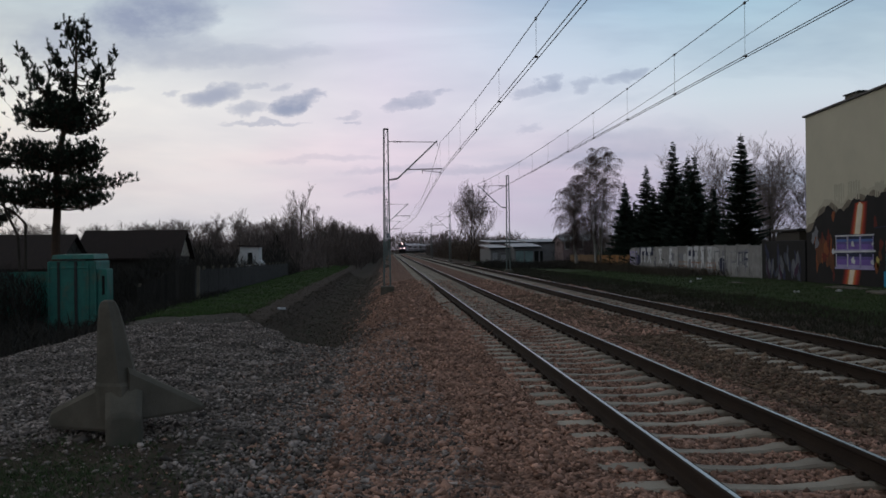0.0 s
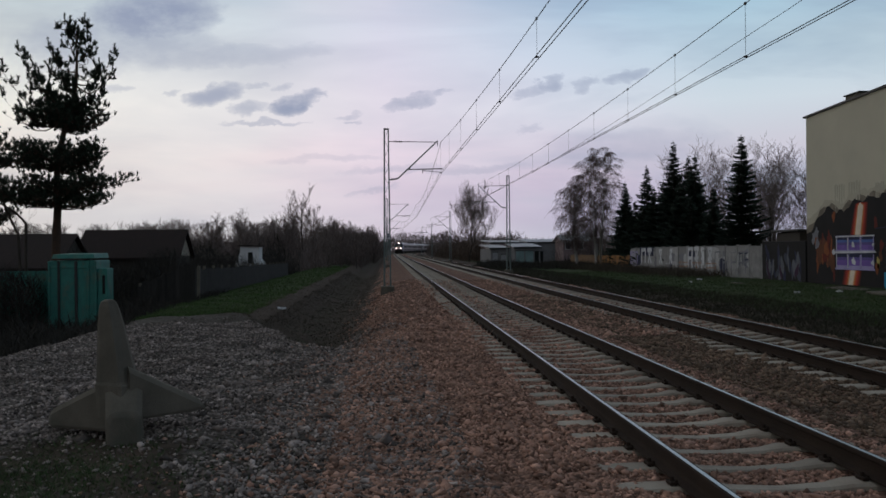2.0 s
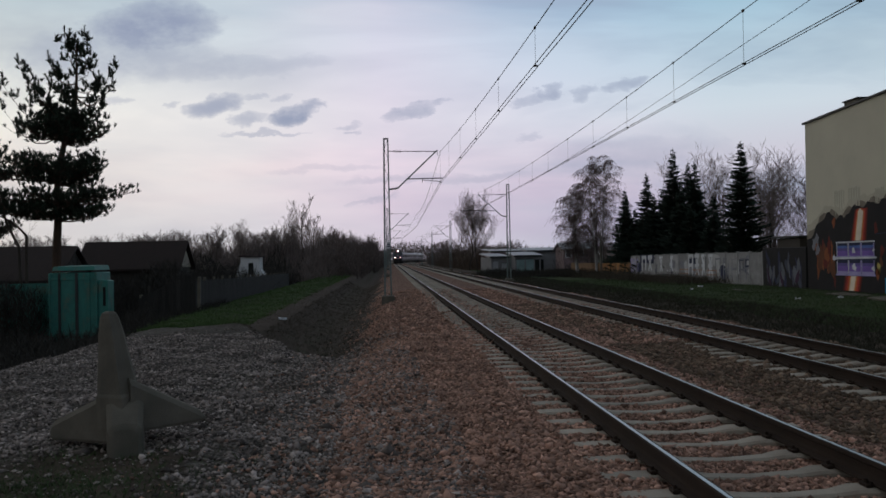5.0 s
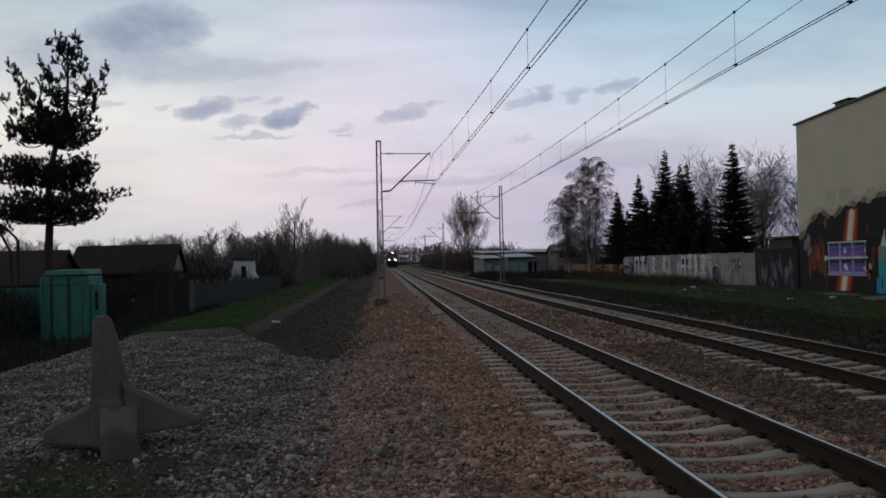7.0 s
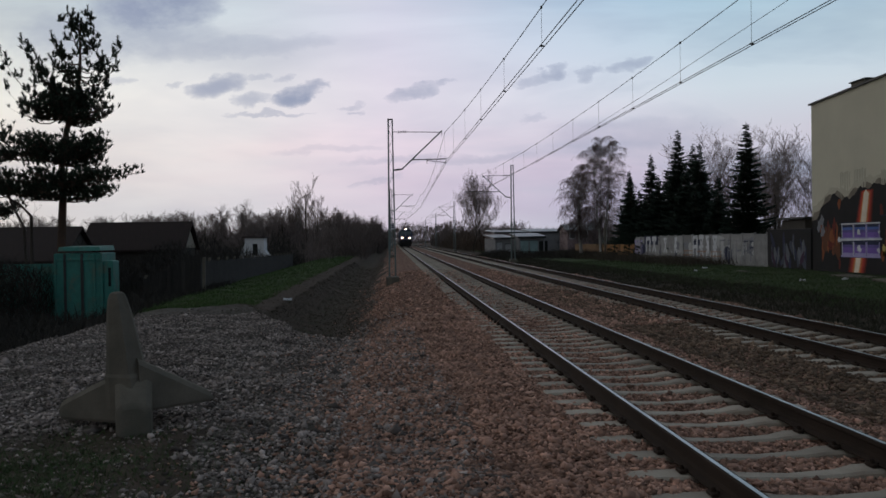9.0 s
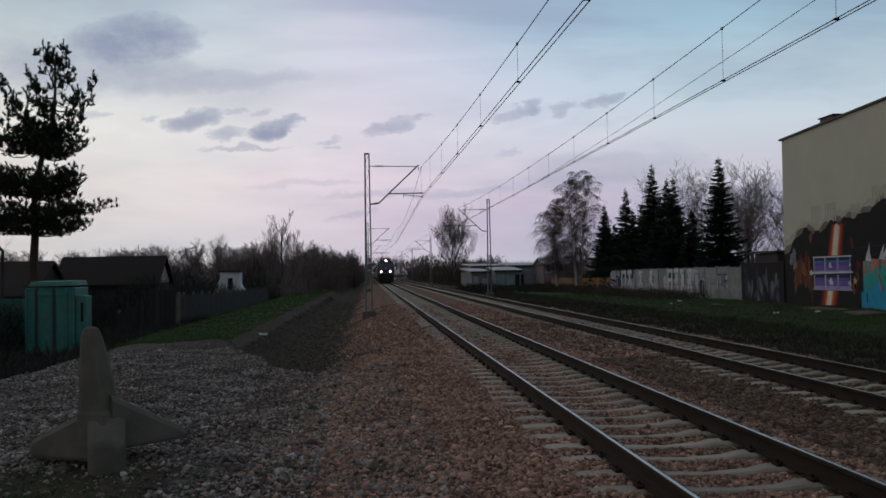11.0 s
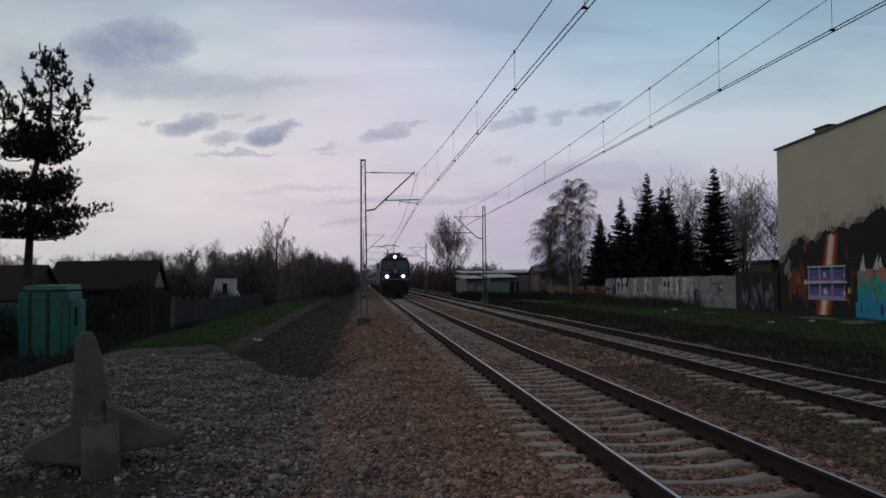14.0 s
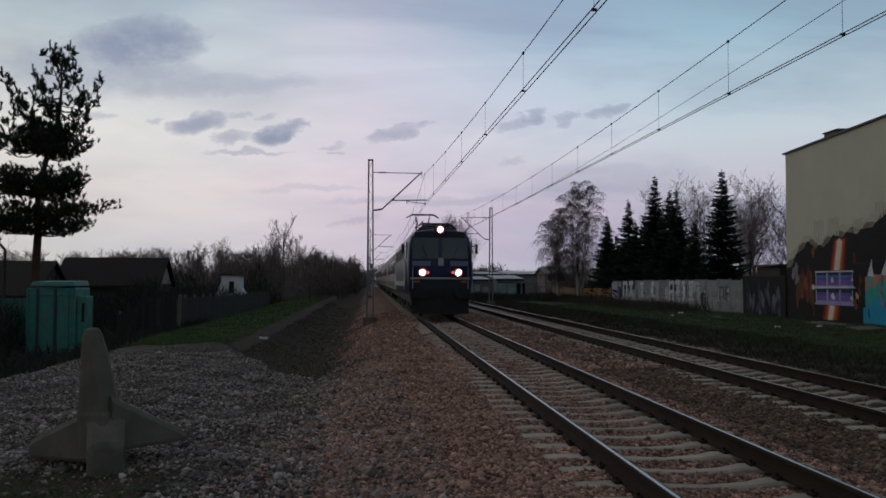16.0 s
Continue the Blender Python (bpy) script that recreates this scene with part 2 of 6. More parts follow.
M_COACHROOF = mat("coach_roof", (0.34, 0.32, 0.33), (0.26, 0.245, 0.25), 1.0, 0.5, 0.0, bump=0.05)
M_UNDER = mat("underframe_grime", (0.020, 0.018, 0.017), (0.013, 0.012, 0.012), 3, 0.85, bump=0.3)
M_LOCOROOF = mat("loco_roof_grey", (0.06, 0.06, 0.065), (0.04, 0.04, 0.045), 2, 0.7, bump=0.1)
M_GLASS = glass_mat("cab_glass", (0.035, 0.04, 0.045))
M_LAMP = glow_mat("headlamp_glow", (1.0, 0.72, 0.60), 24.0)
# red glow that imitates the halo round the white headlamps
M_REDHALO = glow_mat("red_halo_glow", (1.0, 0.10, 0.07), 0.7)
M_APRON = mat("near_black_navy_paint", (0.014, 0.016, 0.030), (0.010, 0.011, 0.018), 2, 0.7, bump=0.1)
M_DULLBLUE = mat("dull_blue_grey_paint", (0.13, 0.14, 0.24), (0.10, 0.11, 0.19), 2, 0.5, bump=0.03)


def paint(name, c, c2=None, island=0.0):
    return mat(name, c, c2 or tuple(i * 0.7 for i in c), 1.2, 0.85, bump=0.05, fine=25, spec=0.2)


P_BLACK, P_NAVY = paint("black_spray", (0.018, 0.016, 0.018)), paint("navy_spray", (0.03, 0.035, 0.075))
P_ORANGE, P_RED = paint("orange_spray", (0.55, 0.17, 0.05)), paint("red_spray", (0.42, 0.05, 0.035))
P_CREAM, P_PURPLE = paint("cream_spray", (0.80, 0.68, 0.55)), paint("purple_spray", (0.20, 0.12, 0.42))
P_BLUE, P_CYAN = paint("blue_spray", (0.10, 0.16, 0.42)), paint("cyan_spray", (0.03, 0.33, 0.55))
P_TEAL = paint("teal_spray", (0.05, 0.36, 0.33))
P_WHITE, P_LILAC = paint("white_spray", (0.62, 0.62, 0.66)), paint("lilac_spray", (0.38, 0.33, 0.58))
P_RUST, P_GREY = paint("rust_spray", (0.34, 0.15, 0.07)), paint("grey_spray", (0.22, 0.22, 0.25))


# ---------- mesh building ----------
class Geo:
    """Collects corners and faces of one mesh."""

    def __init__(self):
        self.v, self.f, self.m = [], [], []

    def add(self, verts, faces, mi=0):
        o = len(self.v)
        self.v.extend(tuple(p) for p in verts)
        self.f.extend(tuple(i + o for i in f) for f in faces)
        self.m.extend([mi] * len(faces))
        return self

    def box(self, c, s, rz=0.0, bev=0.0, mi=0, taper=1.0):
        """A block with centre c, size s; bev chamfers the upright and level edges; taper narrows the top."""
        hx, hy, hz = s[0] / 2, s[1] / 2, s[2] / 2
        co, si = math.cos(rz), math.sin(rz)
        levels = [(-hz, bev), (-hz + bev, 0), (hz - bev, 0), (hz, bev)] if bev else [(-hz, 0), (hz, 0)]
        rings = []
        for z, inset in levels:
            k = 1 + (taper - 1) * (z + hz) / (2 * hz)
            a, b, e = hx * k - inset, hy * k - inset, bev
            pts = [(-a + e, -b), (a - e, -b), (a, -b + e), (a, b - e), (a - e, b), (-a + e, b), (-a, b - e), (-a, -b + e)] if bev else [(-a, -b), (a, -b), (a, b), (-a, b)]
            rings.append([(c[0] + x * co - y * si, c[1] + x * si + y * co, c[2] + z) for x, y in pts])
        return self.loft(rings, mi=mi)

    def loft(self, rings, caps=True, mi=0):
        n = len(rings[0])
        v = [p for r in rings for p in r]
        f = [(k * n + i, k * n + (i + 1) % n, (k + 1) * n + (i + 1) % n, (k + 1) * n + i) for k in range(len(rings) - 1) for i in range(n)]
        if caps:
            f += [tuple(range(n - 1, -1, -1)), tuple(range((len(rings) - 1) * n, len(rings) * n))]
        return self.add(v, f, mi)

    def tube(self, p, q, r1, r2=None, n=6, mi=0, caps=True):
        p, q = Vector(p), Vector(q)
        r2 = r1 if r2 is None else r2
        d = (q - p)
        if d.length < 1e-6:
            return self
        d.normalize()
        a = d.orthogonal().normalized()
        b = d.cross(a)
        ring = lambda o, r: [o + a * (r * math.cos(2 * math.pi * i / n)) + b * (r * math.sin(2 * math.pi * i / n)) for i in range(n)]
        return self.loft([ring(p, r1), ring(q, r2)], caps, mi)

    def disc(self, c, r, axis="y", thick=0.05, n=16, mi=0):
        d = {"x": (1, 0, 0), "y": (0, 1, 0), "z": (0, 0, 1)}[axis]
        h = [i * thick / 2 for i in d]
        return self.tube([c[i] - h[i] for i in range(3)], [c[i] + h[i] for i in range(3)], r, r, n, mi)

    def mesh(self, name, mats, smooth=False):
        me = bpy.data.meshes.new(name)
        me.from_pydata(self.v, [], self.f)
        for m in (mats if isinstance(mats, (list, tuple)) else [mats]):
            me.materials.append(m)
        if any(self.m):
            me.polygons.foreach_set("material_index", self.m)
        if smooth:
            me.polygons.foreach_set("use_smooth", [True] * len(me.polygons))
        me.update()
        return me


def part(name, geo, mats, parent, label="", smooth=False):
    ob = new(name, geo.mesh(name, mats, smooth))
    ob.parent = parent
    return tagged(ob, label) if label else ob


def pieces(name, geo, mats, parent, label=""):
    """Every face of geo as a part of its own."""
    mats = mats if isinstance(mats, (list, tuple)) else [mats]
    for f, mi in zip(geo.f, geo.m):
        g = Geo().add([geo.v[i] for i in f], [tuple(range(len(f)))])
        part(name, g, mats[mi], parent, label)


def thing(name, label, category, group="", kind="", at=None):
    ob = new(name)
    ob.empty_display_size = 0.2
    if at is not None:
        ob.matrix_basis = at
    return tagged(ob, label, category, group, kind)


def fast_mesh(name, verts, tris, mats, matidx=None):
    """A mesh out of arrays, for what is too much to count."""
    me = bpy.data.meshes.new(name)
    nv, nt, k = len(verts), len(tris), tris.shape[1]
    me.vertices.add(nv)
    me.vertices.foreach_set("co", np.asarray(verts, np.float32).ravel())
    me.loops.add(nt * k)
    me.loops.foreach_set("vertex_index", np.asarray(tris, np.int32).ravel())
    me.polygons.add(nt)
    me.polygons.foreach_set("loop_start", np.arange(0, nt * k, k, dtype=np.int32))
    for m in (mats if isinstance(mats, (list, tuple)) else [mats]):
        me.materials.append(m)
    if matidx is not None:
        me.polygons.foreach_set("material_index", np.asarray(matidx, np.int32))
    me.update()
    me.validate()
    return me


# ---------- the line of the railway ----------
T1, T2 = 3.00, 7.25            # centres of the two tracks
SLEEPERS = ((-35.53, 0.6), (-35.70, 0.585))   # first sleeper and spacing of each track
LOW2 = 0.04                    # the second track lies a little lower
BEND, RADIUS = 265.0, 1000.0   # the straight ends, and the curve beyond it


def on_line(s, off):
    """Place and heading on the line, s metres along, off metres to the right of x = 0."""
    if s <= BEND:
        return off, s, 0.0
    a = (s - BEND) / RADIUS
    return RADIUS - (RADIUS - off) * math.cos(a), BEND + (RADIUS - off) * math.sin(a), a


def shift(y):
    d = np.clip(np.asarray(y, float) - BEND, 0, 420)
    return RADIUS - np.sqrt(RADIUS ** 2 - d ** 2) + 0.46 * np.clip(np.asarray(y, float) - BEND - 420, 0, None)


def smooth01(t):
    t = np.clip(t, 0, 1)
    return t * t * (3 - 2 * t)


# the ballast bed across both tracks: heaped at the sleepers' ends, low between the rails
BED_U = [0.8, 1.55, 2.10, 2.32, 3.68, 3.90, 4.45, 5.08, 5.80, 6.35, 6.57, 7.93, 8.15, 8.70, 9.5, 11.0, 13, 24, 60, 400]
BED_Z = [-0.07, -0.020, -0.026, -0.058, -0.058, -0.026, -0.022, -0.09, -0.056, -0.068, -0.100, -0.100, -0.072, -0.065, -0.15, -0.60, -0.45, -0.32, -0.35, -0.5]


def height(x, y, rough=True):
    """The lie of the land."""
    x, y = np.asarray(x, float), np.asarray(y, float)
    u = x - shift(y)
    fill = np.interp(u, [-400, -60, -10.2, -8.2, -7.4, -3, -0.9] + BED_U,
                     [-1.2, -1.5, -1.5, -0.46, -0.25, -0.14, -0.16] + BED_Z)
    ditch = np.interp(u, [-400, -60, -11.0, -8.7, -8.0, -4.7, -4.0, -3.3, -2.5, -1.8, -0.9, -0.2, 0.3] + BED_U,
                      [-1.2, -1.5, -1.5, -0.42, -0.3, -0.33, -0.46, -0.95, -1.20, -1.16, -0.72, -0.30, -0.14] + BED_Z)
    edge = np.interp(u, [-8.4, -5.0, -4.2, -3.66, -2.96, -2.29, -1.65, -1.14, -0.56, -0.1, 0.4], [28.5, 28.4, 26.0, 23.9, 21.6, 19.4, 17.9, 17.2, 16.9, 17.6, 19.5])
    k = smooth01((y - edge) / 2.0)
    z = fill * (1 - k) + ditch * k
    z = z - 0.25 * smooth01((y - 50) / 60) * smooth01((u - 11) / 8)
    z = z + np.interp(np.abs(y), [0, 400, 3000], [0, 0, -1.5]) + np.interp(y, [-3000, -200, 0], [-1.5, 0, 0]) * 0
    if rough:
        w = np.where((u > 1.2) & (u < 9.2), 0.008, 0.05)
        z = z + w * (np.sin(x * 1.7 + np.sin(y * 0.9) * 1.3) * np.sin(y * 1.3 + np.sin(x * 1.1)) + 0.5 * np.sin(x * 4.1 + y * 2.3) * np.sin(y * 3.7 - x * 1.9))
    return z


def make_ground():
    xs = np.unique(np.concatenate([np.linspace(-2600, -200, 9), np.linspace(-200, -40, 17), np.linspace(-40, -14, 27), np.linspace(-14, 12, 105), np.linspace(12, 40, 57), np.linspace(40, 200, 33), np.linspace(200, 2600, 9)]))
    ys = np.unique(np.concatenate([np.linspace(-1500, -100, 6), np.linspace(-100, 0, 21), np.linspace(0, 45, 151), np.linspace(45, 120, 101), np.linspace(120, 500, 96), np.linspace(500, 3600, 16)]))
    X, Y = np.meshgrid(xs, ys)
    Z = height(X, Y)
    v = np.stack([X.ravel(), Y.ravel(), Z.ravel()], 1)
    nx, ny = len(xs), len(ys)
    i = (np.arange(ny - 1)[:, None] * nx + np.arange(nx - 1)[None]).ravel()
    q = np.stack([i, i + 1, i + 1 + nx, i + nx], 1)
    m = bpy.data.materials.new("ground_cover")
    m.use_nodes = True
    n = Nodes(m.node_tree)
    p = m.node_tree.nodes["Principled BSDF"]
    me = fast_mesh("ground", v, q, m)
    me.polygons.foreach_set("use_smooth", [True] * len(me.polygons))
    U = (X - shift(Y)).ravel()
    y = Y.ravel()
    edge = np.interp(U, [-8.4, -5.0, -4.2, -3.66, -2.96, -2.29, -1.65, -1.14, -0.56, -0.1, 0.4], [28.5, 28.4, 26.0, 23.9, 21.6, 19.4, 17.9, 17.2, 16.9, 17.6, 19.5])
    beyond = smooth01((y - edge + 0.6) / 1.2)
    ballast = smooth01((U + np.where(y > 17, 1.9, 1.8) + 0.4 * np.sin(y * 0.7)) / 2.4) * smooth01((9.9 - U) / 0.8)
    worn = smooth01((-1.3 - U + 0.3 * np.sin(y * 2.1)) / 0.8) * smooth01((9.9 - y + 0.4 * np.sin(U * 1.7)) / 1.5) * 0.95 + 0.25 * smooth01((-5.0 - U) / 2.0)
    gravel = (1 - worn) * (1 - ballast) * smooth01((U + 8.6) / 0.8) * (1 - beyond) * (U < 3)
    grass = (smooth01((U + 9.0) / 0.8) * smooth01((-4.6 - U) / 0.7) * beyond + 0.40 * smooth01((U + 3.9) / 0.5) * smooth01((-1.2 - U) / 0.8) * beyond + smooth01((U - 13.0) / 3.0)) * (1 - ballast)
    ca = me.color_attributes.new("zone", "FLOAT_COLOR", "POINT")
    ca.data.foreach_set("color", np.stack([gravel, grass, ballast, np.ones_like(y)], 1).astype(np.float32).ravel())
    at = n.t.nodes.new("ShaderNodeVertexColor")
    at.layer_name = "zone"
    sep = n.node("ShaderNodeSeparateColor", Color=at.outputs[0])
    pos = n.t.nodes.new("ShaderNodeTexCoord").outputs["Object"]
    big, mid, fine = n.noise(pos, 0.35, 5.0, 0.6), n.noise(pos, 2.5, 5.0, 0.65), n.noise(pos, 16.0, 4.0, 0.65)
    wobble = n.math("MULTIPLY", n.math("SUBTRACT", mid, 0.5), 0.9)
    vor = n.node("ShaderNodeTexVoronoi", Vector=pos, Scale=19.0, Randomness=1.0)
    cell = vor.outputs["Color"]
    cs = n.node("ShaderNodeSeparateColor", Color=cell).outputs[0]

    def mask(i):
        return n.ramp(n.math("ADD", sep.outputs[i], wobble), [(0.42, 0.0), (0.58, 1.0)])

    dirt = n.mix(n.ramp(mid, [(0.3, 0.0), (0.7, 1.0)]), (0.074, 0.052, 0.040), (0.040, 0.031, 0.024))
    turf = n.mix(n.ramp(mid, [(0.3, 0.0), (0.7, 1.0)]), (0.030, 0.056, 0.016), (0.044, 0.052, 0.022))
    turf = n.mix(n.ramp(big, [(0.5, 0.0), (0.68, 0.7)]), turf, (0.050, 0.040, 0.026))
    turf = n.mix(n.ramp(fine, [(0.3, 0.5), (0.6, 0.0)]), turf, (0.025, 0.035, 0.015))
    grey = n.mix(n.ramp(cs, [(0.0, 0.0), (1.0, 1.0)]), (0.070, 0.058, 0.048), (0.19, 0.165, 0.145))
    grey = n.mix(n.ramp(mid, [(0.52, 0.0), (0.68, 0.75)]), grey, (0.06, 0.05, 0.04))
    grey = n.mix(n.ramp(big, [(0.50, 0.0), (0.66, 0.5)]), grey, (0.085, 0.062, 0.05))
    stones = n.mix(n.ramp(cs, [(0.0, 0.0), (1.0, 1.0)]), (0.19, 0.105, 0.076), (0.43, 0.242, 0.180))
    stones = n.mix(n.ramp(mid, [(0.55, 0.0), (0.7, 0.5)]), stones, (0.14, 0.10, 0.08))
    c = n.mix(mask(1), dirt, turf)
    c = n.mix(mask(0), c, grey)
    c = n.mix(mask(2), c, stones)
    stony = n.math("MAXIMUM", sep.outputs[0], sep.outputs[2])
    # shade between the stones, multiplied into the colour towards the cell edges
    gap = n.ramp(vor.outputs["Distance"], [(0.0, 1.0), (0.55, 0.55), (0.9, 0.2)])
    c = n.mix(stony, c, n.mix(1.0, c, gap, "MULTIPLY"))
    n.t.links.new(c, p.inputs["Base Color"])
    p.inputs["Roughness"].default_value = 0.97
    p.inputs["Specular IOR Level"].default_value = 0.12
    h = n.math("ADD", n.math("MULTIPLY", n.math("SUBTRACT", 1.0, vor.outputs["Distance"]), stony), fine)
    n.t.links.new(n.node("ShaderNodeBump", Strength=0.8, Distance=0.04, Height=h).outputs[0], p.inputs["Normal"])
    tagged(new("ground", me), "gravel, spring grass and bare earth along the railway", "ground", kind="structure")


make_ground()


# ---------- tracks ----------
def rail_geo(off, s0, s1, step, low=0.0):
    """A rail of flat-bottomed section swept along the line."""
    prof = [(-0.075, 0.0), (0.075, 0.0), (0.075, 0.012), (0.018, 0.030), (0.010, 0.060), (0.010, 0.120), (0.036, 0.138), (0.036, 0.164), (0.030, 0.170), (0.017, 0.172),
            (-0.017, 0.172), (-0.030, 0.170), (-0.036, 0.164), (-0.036, 0.138), (-0.010, 0.120), (-0.010, 0.060), (-0.018, 0.030), (-0.075, 0.012)]
    ss = [s0 + (BEND - s0) * i / 40 for i in range(41)] + list(np.arange(BEND + step, s1, step))
    rings = []
    for s in ss:
        x, y, a = on_line(s, off)
        rings.append([(x + px * math.cos(a), y - px * math.sin(a), 0.008 - low + pz) for px, pz in prof])
    g = Geo().loft(rings)
    n = len(prof)
    for k in range(len(rings) - 1):
        g.m[k * n + 9] = 1
    return g


def sleeper_geo():
    """A pre-stressed sleeper: high at the rail seats, dished in the middle."""
    st = [(-1.30, 0.13, -0.035), (-1.27, 0.145, -0.005), (-0.98, 0.15, 0.0), (-0.55, 0.145, 0.0), (-0.38, 0.115, -0.028), (0.0, 0.105, -0.045),
          (0.38, 0.115, -0.028), (0.55, 0.145, 0.0), (0.98, 0.15, 0.0), (1.27, 0.145, -0.005), (1.30, 0.13, -0.035)]
    return Geo().loft([[(x, -w, -0.17), (x, -w + 0.02, z - 0.02), (x, -w + 0.045, z), (x, w - 0.045, z), (x, w - 0.02, z - 0.02), (x, w, -0.17)] for x, w, z in st])


def clip_geo():
    """The fastenings of both rails on one sleeper."""
    g = Geo()
    for r in (-0.7535, 0.7535):
        for s in (-1, 1):
            g.box((r + s * 0.10, 0, 0.016), (0.055, 0.12, 0.03), bev=0.006)
            g.tube((r + s * 0.10, 0, 0.0), (r + s * 0.10, 0, 0.062), 0.018, 0.016, 6)
            g.tube((r + s * 0.075, -0.045, 0.035), (r + s * 0.075, 0.045, 0.035), 0.010, 0.010, 5)
    return g


def make_track(off, label, near, first, gap, low=0.0):
    tr = thing("railway_track", label, "railway track", "railway tracks", "structure")
    for side in (-0.7535, 0.7535):
        part("rail", rail_geo(off + side, -60, 640, 12, low), [M_RAIL, M_RAILTOP], tr, "rusty steel rail with a polished running surface")
    me, cl = sleeper_geo().mesh("sleeper", M_SLEEPER), clip_geo().mesh("rail_fastening", M_RAIL)
    rnd = random.Random(int(off * 10))
    base, far_v, far_f = sleeper_geo(), [], []
    s, k = first, 0
    while s < 420:
        x, y, a = on_line(s + rnd.uniform(-0.015, 0.015), off + rnd.uniform(-0.012, 0.012))
        m = pose(x, y, rnd.uniform(-0.006, 0.004) - low, 0, 0, -math.degrees(a) + rnd.uniform(-0.5, 0.5))
        if k < near:
            ob = new("sleeper", me)
            ob.parent, ob.matrix_basis = tr, m
            if s < 40:
                ob = new("rail_fastening", cl)
                ob.parent, ob.matrix_basis = tr, m
        else:
            o = len(far_v)
            far_v += [tuple(m @ Vector(p)) for p in base.v]
            far_f += [tuple(i + o for i in f) for f in base.f]
        s += gap
        k += 1
    g = Geo()
    g.v, g.f, g.m = far_v, far_f, [0] * len(far_f)
    tagged(part("far_sleepers", g, M_SLEEPER, tr), kind="stuff")
    return tr


make_track(T1, "railway track on dished concrete sleepers in reddish ballast", 240, SLEEPERS[0][0], SLEEPERS[0][1])
make_track(T2, "second railway track with concrete sleepers and dark rails", 240, SLEEPERS[1][0], SLEEPERS[1][1], LOW2)


# ---------- overhead line ----------
def insulator(g, p, q, mi):
    """A ribbed insulator on the rod from p to q."""
    p, q = Vector(p), Vector(q)
    d = (q - p).normalized()
    for i in range(5):
        c = p.lerp(q, (i + 0.5) / 5)
        g.tube(c - d * 0.012, c + d * 0.012, 0.065, 0.05, 8, mi)


def make_mast(y, x, side, height_top, label):
    """A lattice mast of two channels with its bracket; side is +1 when the bracket reaches to the right."""
    z0 = float(height(x, y, False)) - 0.05
    ob = thing("catenary_mast", label, "railway mast", "masts along the line", at=pose(x, y, z0))
    H = height_top - z0
    g = Geo()
    g.box((0, 0, 0.12), (0.62, 0.75, 0.5), bev=0.04)
    part("foundation", g, M_CONC, ob, "weathered concrete block")
    for s in (-1, 1):
        g = Geo()
        for a, b in ((0.0, 0.07), (0.0, -0.07)):
            g.loft([[(s * 0.135 - 0.012, b - 0.012, 0.3), (s * 0.135 + 0.03, b - 0.012, 0.3), (s * 0.135 + 0.03, b + 0.012, 0.3), (s * 0.135 - 0.012, b + 0.012, 0.3)],
                    [(s * 0.085 - 0.012, b - 0.012, H), (s * 0.085 + 0.03, b - 0.012, H), (s * 0.085 + 0.03, b + 0.012, H), (s * 0.085 - 0.012, b + 0.012, H)]])
        g.loft([[(s * (0.150 - e), -0.07, 0.3), (s * (0.150 + e), -0.07, 0.3), (s * (0.150 + e), 0.07, 0.3), (s * (0.150 - e), 0.07, 0.3)] for e in (0.036,)] +
               [[(s * (0.096 - e), -0.07, H), (s * (0.096 + e), -0.07, H), (s * (0.096 + e), 0.07, H), (s * (0.096 - e), 0.07, H)] for e in (0.030,)])
        part("channel", g, M_GALV, ob)
    g = Geo()
    n = 17
    for i in range(n):
        za, zb = 0.35 + (H - 0.4) * i / n, 0.35 + (H - 0.4) * (i + 1) / n
        wa, wb = 0.135 - 0.05 * za / H, 0.135 - 0.05 * zb / H
        s = 1 if i % 2 else -1
        for b in (-0.075, 0.075):
            g.tube((s * wa, b, za), (-s * wb, b, zb), 0.007, 0.007, 4)
    part("lattice", g, M_GALV, ob)
    g = Geo()
    g.box((0, 0, H), (0.26, 0.2, 0.05))
    part("cap", g, M_DARKSTEEL, ob)
    br = new("bracket")
    br.parent = ob
    P = lambda dx, z: (side * dx, 0, z - z0)
    g = Geo()
    g.tube(P(0.13, 5.11), P(0.55, 5.17), 0.035, 0.035, 8).tube(P(0.53, 5.16), P(2.45, 6.97), 0.035, 0.03, 8)
    part("diagonal_tube", g, M_GALV, br)
    g = Geo()
    g.tube(P(0.1, 6.93), P(2.36, 6.90), 0.018, 0.018, 6)
    part("tie_rod", g, M_DARKSTEEL, br)
    g = Geo()
    reach = 2.66 if side > 0 else 3.9
    g.tube(P(0.95, 5.60), P(reach, 5.63), 0.026, 0.026, 6).tube(P(1.10, 5.72), P(1.10, 5.60), 0.02, 0.02, 5)
    part("steady_tube", g, M_DARKSTEEL, br)
    g = Geo()
    g.tube(P(1.72, 5.64), P(1.72, 5.42), 0.018, 0.018, 5).tube(P(1.72, 5.55), P(2.6, 5.46), 0.016, 0.014, 5).tube(P(2.6, 5.46), P(2.62, 5.40), 0.02, 0.02, 5)
    part("registration_arm", g, M_DARKSTEEL, br)
    part("suspension_rod", Geo().tube(P(2.43, 6.95), P(2.45, 6.72), 0.015, 0.015, 5), M_DARKSTEEL, br)
    for a, b in ((P(0.2, 5.12), P(0.52, 5.165)), (P(0.35, 6.927), P(0.75, 6.922))):
        g = Geo()
        insulator(g, a, b, 0)
        part("insulator", g, M_INSUL, br, "brown porcelain insulator")
    return ob


